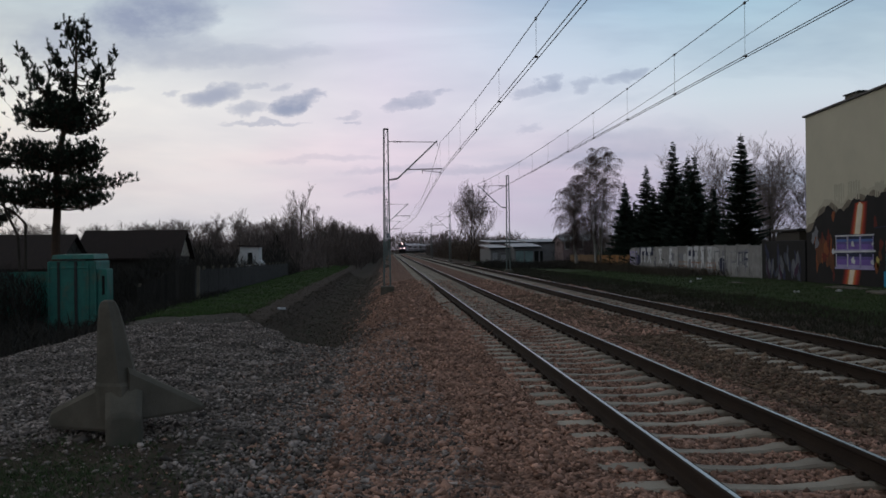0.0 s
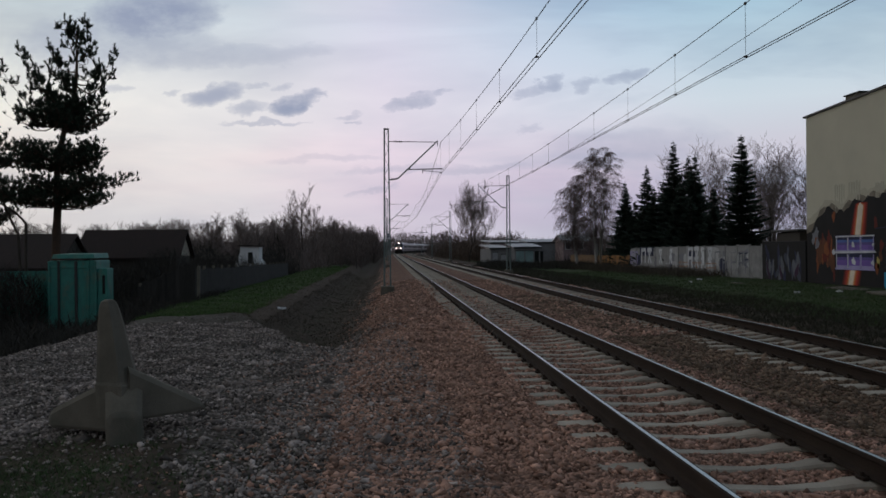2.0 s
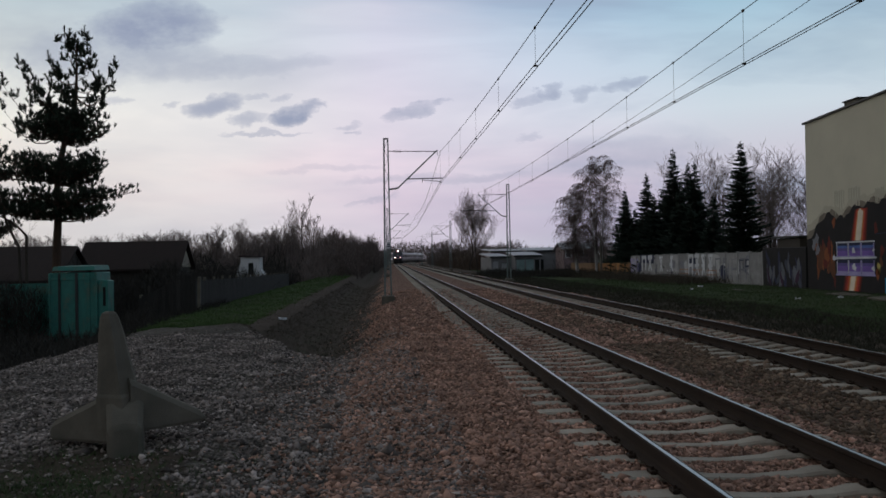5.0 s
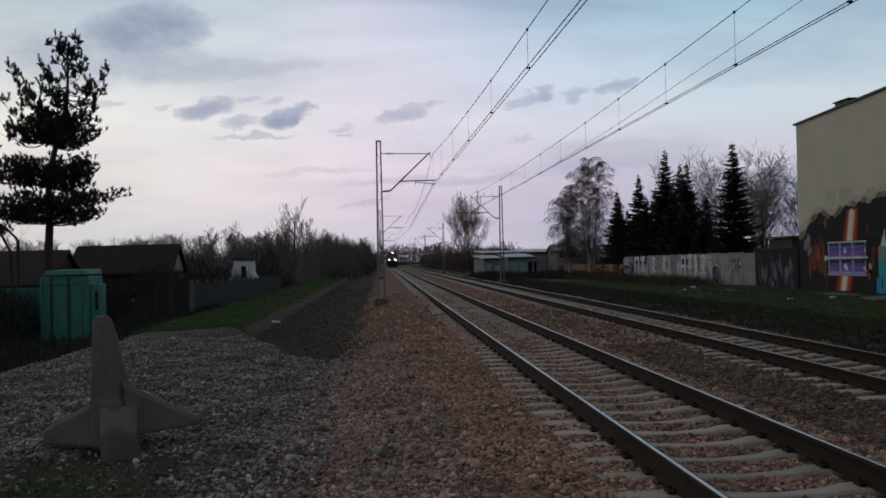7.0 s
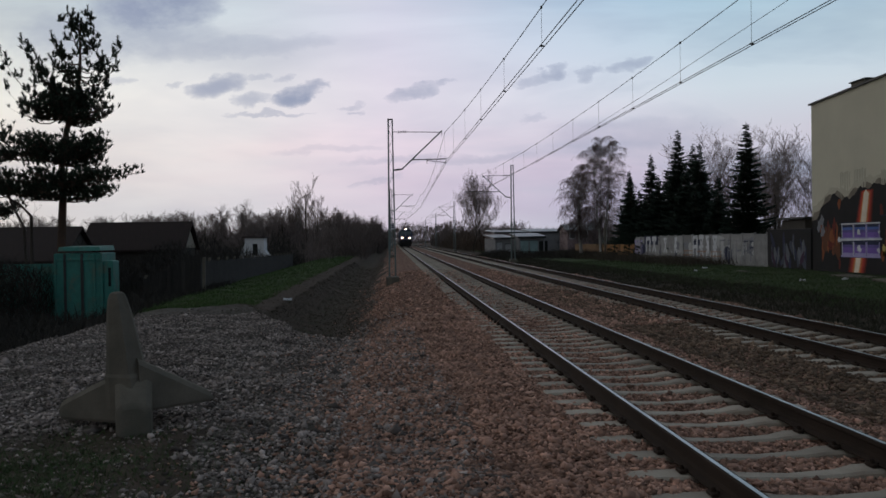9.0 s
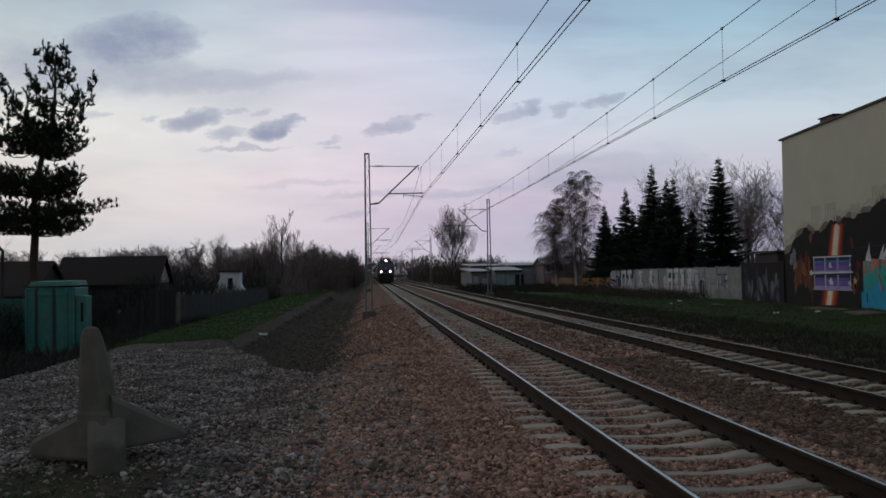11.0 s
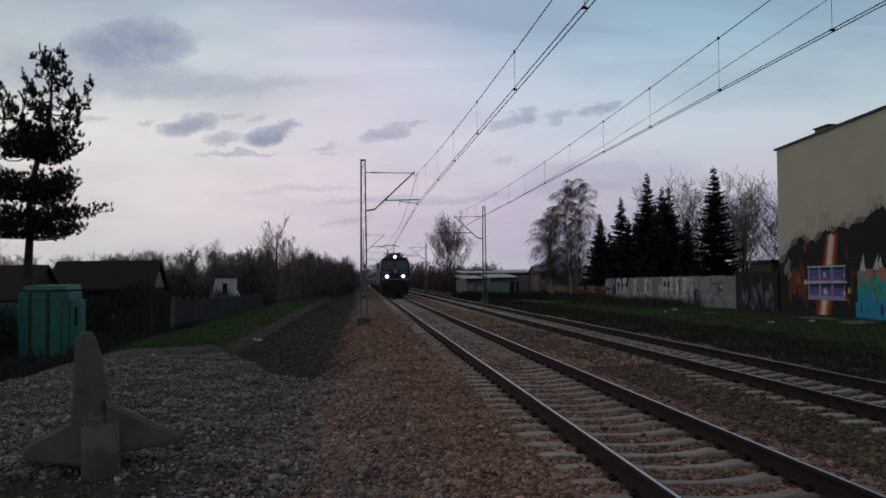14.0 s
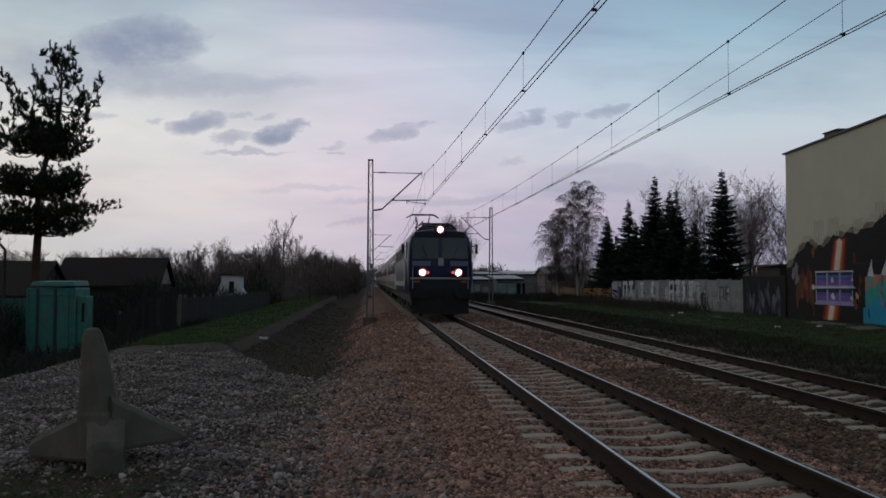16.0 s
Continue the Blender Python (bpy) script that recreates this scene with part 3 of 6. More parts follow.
MASTS_L = [(41.0, -0.03), (98.0, -0.05), (158.0, -0.05), (218.0, -0.05)]
MASTS_R = [(70.0, 9.86), (137.0, 10.0), (200.0, 10.3), (258.0, 10.2)]
for i, (y, x) in enumerate(MASTS_L):
    m = make_mast(y, x, 1, 7.52, "tall grey-green lattice steel mast holding the overhead wires")
    if i == 0:
        g = Geo().box((0.05, -0.12, 2.75), (0.20, 0.015, 0.30))
        g.box((0.05, -0.130, 2.80), (0.12, 0.006, 0.05), mi=1).box((0.05, -0.130, 2.70), (0.12, 0.006, 0.05), mi=1)
        part("number_plate", g, [P_WHITE, P_NAVY], m, "small pale plate with dark bars")
for y, x in MASTS_R:
    make_mast(y, x, -1, 7.73, "grey lattice steel mast beside the second track")


def wire_run(g, pts, r):
    for a, b in zip(pts, pts[1:]):
        g.tube(a, b, r, r, 5, caps=False)


def make_overhead(supports, label, sag, contact, n, first, extra=False):
    """Contact wires in a pair, the carrying wire that sags between the masts, and droppers. supports: y, x at each mast."""
    ob = thing("overhead_line", label, "overhead line", "overhead lines")
    gx = lambda y: float(np.interp(y, [s[0] for s in supports], [s[1] for s in supports]))

    def carry(y):
        for (a, _), (b, _) in zip(supports, supports[1:]):
            if a <= y <= b:
                k = (y - a) / (b - a)
                return 6.90 - 4 * sag * k * (1 - k)
        return 6.9

    y0, y1 = supports[0][0], supports[-1][0]
    for s in (-0.045, 0.045):
        g = Geo()
        wire_run(g, [(gx(y) + s, y, contact) for y in np.arange(y0, y1, 3.0)], 0.009)
        part("contact_wire", g, M_WIRE, ob)
    g = Geo()
    wire_run(g, [(gx(y), y, carry(y)) for y in np.arange(y0, y1, 2.0)], 0.009)
    part("carrying_wire", g, M_WIRE, ob)
    for (a, _), (b, _) in zip(supports, supports[1:]):
        for i in range(n):
            y = a + (b - a) * (i + first) / n
            if y > 150:
                continue
            g = Geo().tube((gx(y), y, carry(y)), (gx(y), y, contact), 0.004, 0.004, 4)
            g.box((gx(y), y, carry(y)), (0.035, 0.06, 0.05)).box((gx(y), y, contact + 0.012), (0.07, 0.05, 0.03))
            part("dropper", g, M_WIRE, ob)
    if extra:
        g = Geo()
        wire_run(g, [(7.0, -12, 6.75), (7.02, 0, 6.42), (7.05, 14.7, 5.98), (7.05, 24.2, 5.74), (7.05, 34, 5.58), (7.05, 42, 5.47)], 0.006)
        part("auxiliary_wire", g, M_WIRE, ob)
    return ob


make_overhead([(-19, 3.26), (41, 2.56), (98, 3.3), (158, 2.7), (218, 3.3), (268, 3.0)], "twin contact wires and a sagging carrying wire over the near track", 0.74, 5.44, 12, 0.05)
make_overhead([(4, 6.97), (70, 7.0), (137, 7.2), (200, 7.0), (262, 7.2)], "twin contact wires and a carrying wire over the second track", 0.58, 5.50, 16, 0.0, True)


# ---------- the concrete tripod in the gravel ----------
def make_tripod():
    ob = thing("concrete_tripod", "grey three-legged concrete pylon foot standing in the gravel", "concrete block", at=pose(-2.82, 9.35, float(height(-2.82, 9.35)) - 0.02, 0, 0, 4))
    # height, left edge, arris towards the line's near side, right edge, half depth
    st = [(0.26, -0.27, 0.02, 0.17, 0.22), (0.60, -0.285, 0.0, 0.15, 0.21), (0.635, -0.272, -0.02, 0.13, 0.19), (0.95, -0.265, -0.06, 0.055, 0.165), (1.25, -0.258, -0.10, -0.01, 0.135),
          (1.42, -0.245, -0.13, -0.06, 0.10), (1.475, -0.225, -0.145, -0.085, 0.075), (1.495, -0.19, -0.15, -0.115, 0.045)]
    rings = []
    for z, a, m, b, d in st:
        w = 0.12 * (b - a)
        rings.append([(a, 0.3 * d, z), (a, -0.25 * d, z), (a + w, -0.5 * d, z), (m - w * 0.5, -d * 0.97, z), (m + w * 0.3, -d, z), (b - w, -0.35 * d, z), (b, -0.1 * d, z), (b, 0.4 * d, z), (m + w, d, z), (m - w, d, z)])
    part("column", Geo().loft(rings), M_CONC, ob)
    # heading, reach, top and underside at the column and at the toe, half width there
    for ang, ln, t0, b0, t1, b1, w0, w1 in ((32, 0.86, 0.80, 0.22, 0.33, 0.24, 0.17, 0.12), (152, 0.94, 0.70, 0.12, 0.29, 0.10, 0.18, 0.12), (281, 0.37, 0.70, 0.0, 0.34, -0.02, 0.19, 0.17)):
        c, s = math.cos(radians(ang)), math.sin(radians(ang))
        rings = []
        for k in (0.0, 0.25, 0.5, 0.75, 0.93, 0.98, 1.0):
            end = max(0.0, (k - 0.9) / 0.1)
            top, bot, w = t0 + (t1 - t0) * k - 0.035 * end ** 2, b0 + (b1 - b0) * k + 0.02 * end ** 2, (w0 + (w1 - w0) * k) * (1 - 0.25 * end ** 2)
            rings.append([(c * ln * k + s * q * w, s * ln * k - c * q * w, z) for q, z in ((-0.9, bot), (0.9, bot), (1, bot + 0.03), (1, top - 0.07), (0.72, top - 0.012), (0.3, top), (-0.3, top), (-0.72, top - 0.012), (-1, top - 0.07), (-1, bot + 0.03))])
        part("leg", Geo().loft(rings), M_CONC, ob)


make_tripod()


# ---------- buildings and fences on the right ----------
WALL_X = 24.0


def flat(g, k, pts, mi):
    """A painted patch on the wall: (y, z) corners, in layer k over the plaster."""
    x = WALL_X - 0.004 * k
    n = len(pts)
    g.add([(x, y, z) for y, z in pts], [tuple(range(n))], mi)


def make_house():
    ob = thing("apartment_house", "beige plastered windowless house wall with bright graffiti along its foot", "house")
    roof = lambda y: 9.12 + (48.0 - y) * 0.037
    ya, yb, xb = 24.0, 48.0, 37.0
    g = Geo().loft([[(WALL_X, ya, -0.8), (xb, ya, -0.8), (xb, yb, -0.8), (WALL_X, yb, -0.8)], [(WALL_X, ya, roof(ya)), (xb, ya, roof(ya)), (xb, yb, roof(yb)), (WALL_X, yb, roof(yb))]])
    part("wall", g, M_PLASTER, ob)
    g = Geo().loft([[(WALL_X - 0.12, ya, roof(ya) + d), (xb + 0.2, ya, roof(ya) + d), (xb + 0.2, yb + 0.15, roof(yb) + d), (WALL_X - 0.12, yb + 0.15, roof(yb) + d)] for d in (0.002, 0.10)])
    part("roof", g, M_DARKSTEEL, ob, "dark sheet metal roof edge")
    ch = part("chimney", Geo().box((24.7, 43.6, 9.40), (0.8, 1.35, 0.60), bev=0.02), M_CONC, ob, "squat plastered chimney")
    part("cap", Geo().box((24.7, 43.6, 9.73), (0.95, 1.55, 0.07), bev=0.02), M_DARKSTEEL, ch)
    part("wall_lamp", Geo().box((23.9, 34.9, 7.45), (0.2, 0.35, 0.55), bev=0.04), P_CREAM, ob, "small pale box lamp")
    # graffiti, sprayed in layers
    rnd = random.Random(8)

    def blob(g, k, y, z, ry, rz, mi, n=14, rag=0.3):
        ph = [rnd.uniform(0, 6.28) for _ in range(3)]
        flat(g, k, [(y + ry * math.cos(a) * (1 + rag * math.sin(2 * a + ph[0]) * 0.5 + rag * 0.5 * math.sin(5 * a + ph[1])), z + rz * math.sin(a) * (1 + rag * math.sin(3 * a + ph[2]) * 0.6)) for a in [6.283 * i / n for i in range(n)]], mi)

    def band(g, k, foot, top, mi):
        """A long patch from (y, z) along its top edge down to a level foot."""
        flat(g, k, [(top[0][0], foot)] + top + [(top[-1][0], foot)], mi)

    def lumpy(pts, amp, seed, n=46):
        r = random.Random(seed)
        ph = [r.uniform(0, 6.28) for _ in range(3)]
        out = []
        for i in range(n + 1):
            y = pts[0][0] + (pts[-1][0] - pts[0][0]) * i / n
            z = float(np.interp(-y, [-p[0] for p in pts], [p[1] for p in pts]))
            out.append((y, z + amp * (0.9 * abs(math.sin(y * 2.3 + ph[0])) + 0.45 * math.sin(y * 4.9 + ph[1]) + 0.25 * math.sin(y * 9.7 + ph[2]))))
        return out

    top = [(48.0, 2.3), (46.8, 3.1), (45.9, 3.75), (44.6, 3.6), (44.0, 3.4), (43.4, 3.9), (42.0, 4.05), (40.4, 4.15), (39.2, 4.4), (38.3, 4.85), (37.9, 4.9), (37.3, 4.3), (36.4, 4.2)]
    g = Geo()
    band(g, 0.4, -0.45, [(y, z + 0.5) for y, z in lumpy([(48.0, 2.7)] + top[1:], 0.16, 3)], 0)
    band(g, 0.7, -0.45, [(y, z + 0.2) for y, z in lumpy([(48.0, 2.4)] + top[1:], 0.18, 4)], 1)
    pieces("graffiti", g, [paint("brown_overspray", (0.47, 0.43, 0.35), (0.41, 0.37, 0.30)), paint("dark_overspray", (0.25, 0.215, 0.175), (0.13, 0.11, 0.09))], ob, "brown overspray fading up the plaster")
    g = Geo()
    band(g, 1, -0.45, lumpy(top, 0.2, 5), 0)
    pieces("graffiti", g, P_BLACK, ob, "black sprayed background with a lumpy top")
    g = Geo()
    for y0, y1, z0, z1 in ((44.9, 43.8, 4.45, 5.1), (43.5, 42.3, 4.6, 5.15), (41.0, 40.2, 4.5, 4.95), (39.2, 38.0, 5.2, 5.6), (37.2, 36.5, 4.9, 5.4)):
        n = 5
        for i in range(n):
            y = y0 + (y1 - y0) * i / n
            w = (y0 - y1) / n
            flat(g, 0.8, [(y, z0 - rnd.uniform(0.0, 0.75)), (y - w * 0.55, z0 - rnd.uniform(0.0, 0.9)), (y - w * 0.8, z1 - rnd.uniform(0, 0.12)), (y, z1 - rnd.uniform(0, 0.1))], 0)
    pieces("graffiti", g, paint("faded_grey_spray", (0.45, 0.42, 0.345), (0.38, 0.35, 0.285)), ob, "faded grey drips and scrawl")
    # dull flames beside the blocks
    g = Geo()
    for i in range(26):
        blob(g, 1.2 + 0.03 * i, rnd.uniform(44.9, 47.0), rnd.uniform(0.1, 2.3), rnd.uniform(0.10, 0.32), rnd.uniform(0.2, 0.65), rnd.choice((0, 0, 1, 1, 2, 3)), rag=0.5)
    for y, z in ((47.2, 2.2), (46.8, 1.9), (46.9, 2.5)):
        blob(g, 2.2 + 0.1 * z, y, z, 0.22, 0.3, 4, rag=0.5)
    for y, z, m in ((45.0, 3.4, 2), (40.6, 1.3, 1), (40.9, 0.7, 2), (40.8, 0.95, 5), (40.5, 1.8, 0), (41.0, 2.9, 0)):
        blob(g, 2.4, y, z, 0.16, 0.28, m, rag=0.5)
    pieces("graffiti", g, [paint("dull_red_spray", (0.13, 0.024, 0.018)), paint("dark_rust_spray", (0.13, 0.05, 0.025)), paint("dull_orange_spray", (0.24, 0.075, 0.028)), P_BLACK, P_GREY, paint("yellow_spray", (0.52, 0.42, 0.14))], ob, "dull red and rust sprayed flames")
    # the beam of light, dark red at its rim to cream in its heart
    g = Geo()
    for k, w in enumerate((1.0, 0.84, 0.68, 0.54, 0.42, 0.32, 0.22)):
        e = 0.9 * w
        flat(g, 3 + 0.15 * k, [(43.35 + e * 0.95, -0.25), (43.35 - e * 0.95, -0.25), (42.75 - e * 0.9, 1.6), (42.25 - e * 0.66, 3.75 + 0.25 * w), (42.38, 4.0), (42.45 + e * 0.45, 3.8 + 0.15 * w), (42.85 + e * 0.85, 1.6)], k)
    pieces("graffiti", g, [paint("ember_spray", (0.10, 0.022, 0.018)), paint("deep_red_spray", (0.26, 0.035, 0.022)), P_RED, paint("flame_spray", (0.52, 0.10, 0.045)), P_ORANGE, paint("peach_spray", (0.70, 0.42, 0.25)), P_CREAM], ob, "red to cream sprayed light beam")
    # two rows of window blocks
    g = Geo()
    flat(g, 5, [(44.78, 0.52), (41.12, 0.52), (41.10, 2.34), (44.80, 2.36)], 3)
    for j, (za, zb) in enumerate(((0.62, 1.34), (1.56, 2.24))):
        for i in range(3):
            y, w = 44.70 - i * 1.20, 1.10
            for q in range(5):
                a, b = za + (zb - za) * q / 5, za + (zb - za) * (q + 1) / 5
                flat(g, 6 + 0.05 * q, [(y, a), (y - w, a), (y - w, b + 0.01), (y, b + 0.01)], (0, 0, 6, 1, 3)[q] if j else (2, 0, 0, 6, 3)[q])
            for a, b, c, d in ((y + 0.03, y - 0.04, za, zb), (y - w + 0.02, y - w - 0.05, za, zb)):
                flat(g, 7, [(a, c), (b, c), (b, d), (a, d)], 2 if i else 4)
        flat(g, 7.2, [(44.84, za - 0.09), (41.06, za - 0.07), (41.06, za + 0.02), (44.84, za + 0.0)], 2)
        flat(g, 7.2, [(44.80, zb), (41.08, zb + 0.02), (41.08, zb + 0.09), (44.80, zb + 0.08)], 4 if j else 3)
    for k, (y, z, r) in enumerate(((43.05, 1.83, 0.16), (43.02, 0.98, 0.2), (41.25, 0.92, 0.14), (44.95, 1.45, 0.16), (41.2, 1.85, 0.09))):
        blob(g, 8 + 0.1 * k, y, z, r, r * 0.9, 4, rag=0.5)
    flat(g, 7.5, [(45.15, 1.38), (40.95, 1.44), (40.95, 1.52), (45.15, 1.50)], 4)
    pieces("graffiti", g, [P_PURPLE, P_BLUE, P_LILAC, P_NAVY, P_WHITE, P_GREY, paint("violet_spray", (0.13, 0.10, 0.30))], ob, "blue and purple sprayed window blocks")
    # lettering shapes in salmon, teal and blue with white spikes
    g = Geo()
    band(g, 2, -0.35, lumpy([(40.1, 1.9), (38.5, 2.1), (36.5, 1.9), (35.1, 1.2), (34.6, 0.2)], 0.15, 21), 3)
    band(g, 2.3, -0.35, lumpy([(40.1, 1.2), (38.6, 1.75), (37.4, 1.3), (36.2, 1.6), (35.2, 0.8), (34.6, 0.0)], 0.15, 22), 1)
    band(g, 2.6, -0.38, lumpy([(40.3, 0.3), (39.0, 0.95), (37.8, 0.45), (36.6, 0.8), (35.4, 0.6), (34.6, 0.0)], 0.15, 23), 0)
    for i in range(30):
        y, z = rnd.uniform(34.9, 40.0), rnd.uniform(-0.2, 1.7)
        h, sl = rnd.uniform(0.3, 0.9), rnd.uniform(-0.25, 0.25)
        w = rnd.uniform(0.06, 0.16)
        m = rnd.choice((0, 2, 5)) if z < 0.6 else rnd.choice((1, 6, 3))
        flat(g, 3 + 0.03 * i, [(y, z), (y - w, z - 0.04), (y - w * 1.3 + sl * 0.5, z + h * 0.5), (y - w * 0.8 + sl, z + h), (y + sl * 0.9, z + h * 0.95), (y + sl * 0.3, z + h * 0.5)], m)
    for y, z, h in ((39.6, 2.05, 0.85), (38.5, 2.1, 0.75), (38.2, 2.2, 0.5), (36.6, 2.1, 1.0), (35.5, 2.2, 0.9), (35.3, 2.3, 0.6)):
        flat(g, 4.2, [(y + 0.25, z), (y - 0.25, z - 0.05), (y - 0.12, z + h * 0.5), (y - rnd.uniform(-0.25, 0.25), z + h), (y + 0.12, z + h * 0.4)], 4)
    flat(g, 4, [(48.0 - 7.0, 2.62), (34.3, 2.95), (34.3, 2.99), (41.0, 2.66)], 5)
    pieces("graffiti", g, [P_CYAN, P_TEAL, P_BLUE, paint("salmon_spray", (0.45, 0.20, 0.16)), P_WHITE, P_NAVY, paint("sea_green_spray", (0.04, 0.20, 0.17))], ob, "cyan and teal sprayed lettering shapes with white spikes")
    g = Geo()
    band(g, 2, 2.2, lumpy([(36.4, 3.6), (35.0, 4.9), (33, 5.1), (30, 4.7), (26.0, 4.8)], 0.25, 9), 0)
    flat(g, 1.5, [(36.4, -0.4), (26, -0.4), (26, 2.6), (36.4, 2.6)], 0)
    flat(g, 3, [(34.3, -0.3), (26, -0.3), (26, 1.9), (33.9, 1.7)], 1)
    flat(g, 4, [(34.9, 0.05), (33.4, 0.05), (33.4, 0.35), (34.9, 0.35)], 2)
    pieces("graffiti", g, [paint("moss_spray", (0.05, 0.085, 0.035)), paint("light_green_spray", (0.16, 0.30, 0.10)), P_BLACK], ob, "green sprayed background")


make_house()


def make_panel_fence():
    ob = thing("concrete_fence", "grey concrete panel fence covered in scrawled graffiti", "fence")
    rnd = random.Random(4)
    pg = Geo().box((0, 0, 1.15), (0.10, 1.92, 2.3), bev=0.015)
    pg.box((-0.052, 0, 1.15), (0.012, 1.60, 1.95), bev=0.004)
    pme = pg.mesh("panel", M_PANEL)
    post = Geo().box((0, 0, 1.18), (0.17, 0.15, 2.40), bev=0.02).mesh("post", M_PANEL)
    low = Geo().box((0, 0, 0.8), (0.08, 1.92, 1.6), bev=0.012).mesh("low_panel", paint("ochre_boards", (0.22, 0.13, 0.07)))
    y = 54.8
    while y < 112:
        z = float(height(WALL_X, y, False)) - 0.12
        tall = y < 84
        o = new("panel" if tall else "low_panel", pme if tall else low)
        o.parent, o.matrix_basis = ob, pose(24 + rnd.uniform(-0.015, 0.015), y, z + rnd.uniform(-0.03, 0.03), rnd.uniform(-0.4, 0.4), rnd.uniform(-1, 1), 0)
        if tall:
            o = new("post", post)
            o.parent, o.matrix_basis = ob, pose(24, y - 1.0, z, 0, rnd.uniform(-1, 1), 0)
        y += 2.0
    # sprayed marks: bars and patches in place of lettering
    def bars(y0, y1, z0, z1, count, m, seed, label, thick=0.16, x=23.925):
        r, g = random.Random(seed), Geo()
        for i in range(count):
            y, w = y0 + (y1 - y0) * (i + 0.15) / count, (y1 - y0) / count * 0.7
            h = z1 - z0
            quads = [((0, 0), (0.05, 1)), ((0.85, 0), (0.95, 0.95))] if r.random() < 0.6 else [((0.1, 0), (0.85, 1)), ((0.85, 0), (0.1, 1))]
            quads += [((0, 0.92), (1, 0.96)), ((0.05, 0.45), (0.9, 0.5))][:r.choice((1, 2, 2))]
            for k, ((a, b), (c, d)) in enumerate(quads):
                pa, pb = Vector((y + w * a, z0 + h * b)), Vector((y + w * c, z0 + h * d))
                n = (pb - pa).orthogonal().normalized() * thick * r.uniform(0.4, 0.62)
                xx = x - 0.003 * k - 0.0007 * i
                g.add([(xx, *(pa + n)), (xx, *(pa - n)), (xx, *(pb - n * 0.9)), (xx, *(pb + n * 0.9))], [(0, 1, 2, 3)])
        pieces("graffiti", g, m, ob, label)
    r2 = random.Random(12)
    for lay, (m, n, ya, yb, lab) in enumerate(((P_GREY, 10, 55, 84, "grey paint patches"), (paint("pale_grey_spray", (0.46, 0.45, 0.46)), 9, 55, 69, "pale paint patches"), (P_NAVY, 5, 60, 84, "dark paint patches"))):
        g = Geo()
        for i in range(n):
            y, z = r2.uniform(ya, yb), r2.uniform(-0.1, 0.9)
            w, h = r2.uniform(0.5, 1.0), r2.uniform(0.5, 1.2)
            ph = r2.uniform(0, 6)
            g.add([(23.938 - 0.002 * lay - 0.0001 * i, y + w * math.cos(a) * (1 + 0.25 * math.sin(3 * a + ph)), z + 0.4 + h * 0.5 * math.sin(a) * (1 + 0.2 * math.sin(2 * a + ph))) for a in [6.283 * q / 16 for q in range(16)]], [tuple(range(16))])
        pieces("graffiti", g, m, ob, lab)
    g = Geo().add([(23.927, 80.6, 1.0), (23.927, 76.4, 1.0), (23.927, 76.4, 1.78), (23.927, 80.6, 1.78)], [(0, 1, 2, 3)])
    pieces("graffiti", g, P_NAVY, ob, "dark sprayed block")
    bars(80.3, 76.6, 0.35, 1.62, 2, P_WHITE, 1, "thick white bars of scrawl", 0.34)
    bars(75.0, 71.0, 0.35, 1.60, 3, P_WHITE, 2, "white bars of scrawl", 0.24)
    bars(67.6, 62.0, 0.15, 1.75, 4, P_WHITE, 3, "white bars of scrawl", 0.26)
    bars(62.0, 56.0, 0.0, 1.5, 4, P_GREY, 4, "grey scrawl", 0.12)
    bars(84.0, 81.2, 0.0, 1.4, 3, P_LILAC, 5, "lilac scrawl", 0.2)
    bars(95, 84, -0.2, 0.85, 6, paint("ochre_spray", (0.36, 0.17, 0.06)), 6, "ochre scrawl", 0.3)
    bars(57.6, 55.6, 0.5, 1.4, 2, P_NAVY, 7, "dark scrawl", 0.1)
    bars(70.0, 61.0, -0.1, 0.6, 3, P_RUST, 8, "rusty scrawl", 0.06)


make_panel_fence()


def make_yard_wall():
    ob = thing("yard_wall", "low masonry wall painted black and navy with pale scrawl", "wall")
    part("masonry", Geo().box((24.05, 50.9, 0.75), (0.25, 5.75, 2.7), bev=0.03), P_BLACK, ob)
    r = random.Random(3)
    for lay, (m, n, lab) in enumerate(((P_NAVY, 9, "navy sprayed shapes"), (paint("slate_spray", (0.065, 0.07, 0.10)), 8, "slate blue sprayed letter shapes"), (paint("ash_spray", (0.13, 0.135, 0.16)), 7, "grey sprayed strokes"), (paint("plum_spray", (0.05, 0.022, 0.05)), 3, "plum sprayed shapes"))):
        g = Geo()
        for i in range(n):
            y, z = 48.6 + 4.5 * (i + r.random()) / n, r.uniform(0.1, 1.3)
            w, h, tilt = r.uniform(0.10, 0.24), r.uniform(0.35, 0.7), r.uniform(-0.6, 0.6)
            x = 23.921 - 0.004 * lay - 0.0003 * i
            ph = r.uniform(0, 6)
            pts = [(w * math.cos(a) * (1 + 0.3 * math.sin(3 * a + ph)), h * math.sin(a) * (1 + 0.25 * math.sin(2 * a + ph))) for a in [6.283 * q / 14 for q in range(14)]]
            g.add([(x, y + a + b * tilt, z + b) for a, b in pts], [tuple(range(14))])
        pieces("graffiti", g, m, ob, lab)
    sh = thing("garden_hut", "dark flat-roofed hut behind the yard wall", "shed")
    part("wall", Geo().box((27.5, 53.5, 1.1), (4.0, 3.2, 3.2), bev=0.03), M_BROWNWALL, sh)
    part("roof", Geo().box((27.5, 53.5, 2.78), (4.5, 3.7, 0.12), bev=0.02), M_DARKSTEEL, sh)


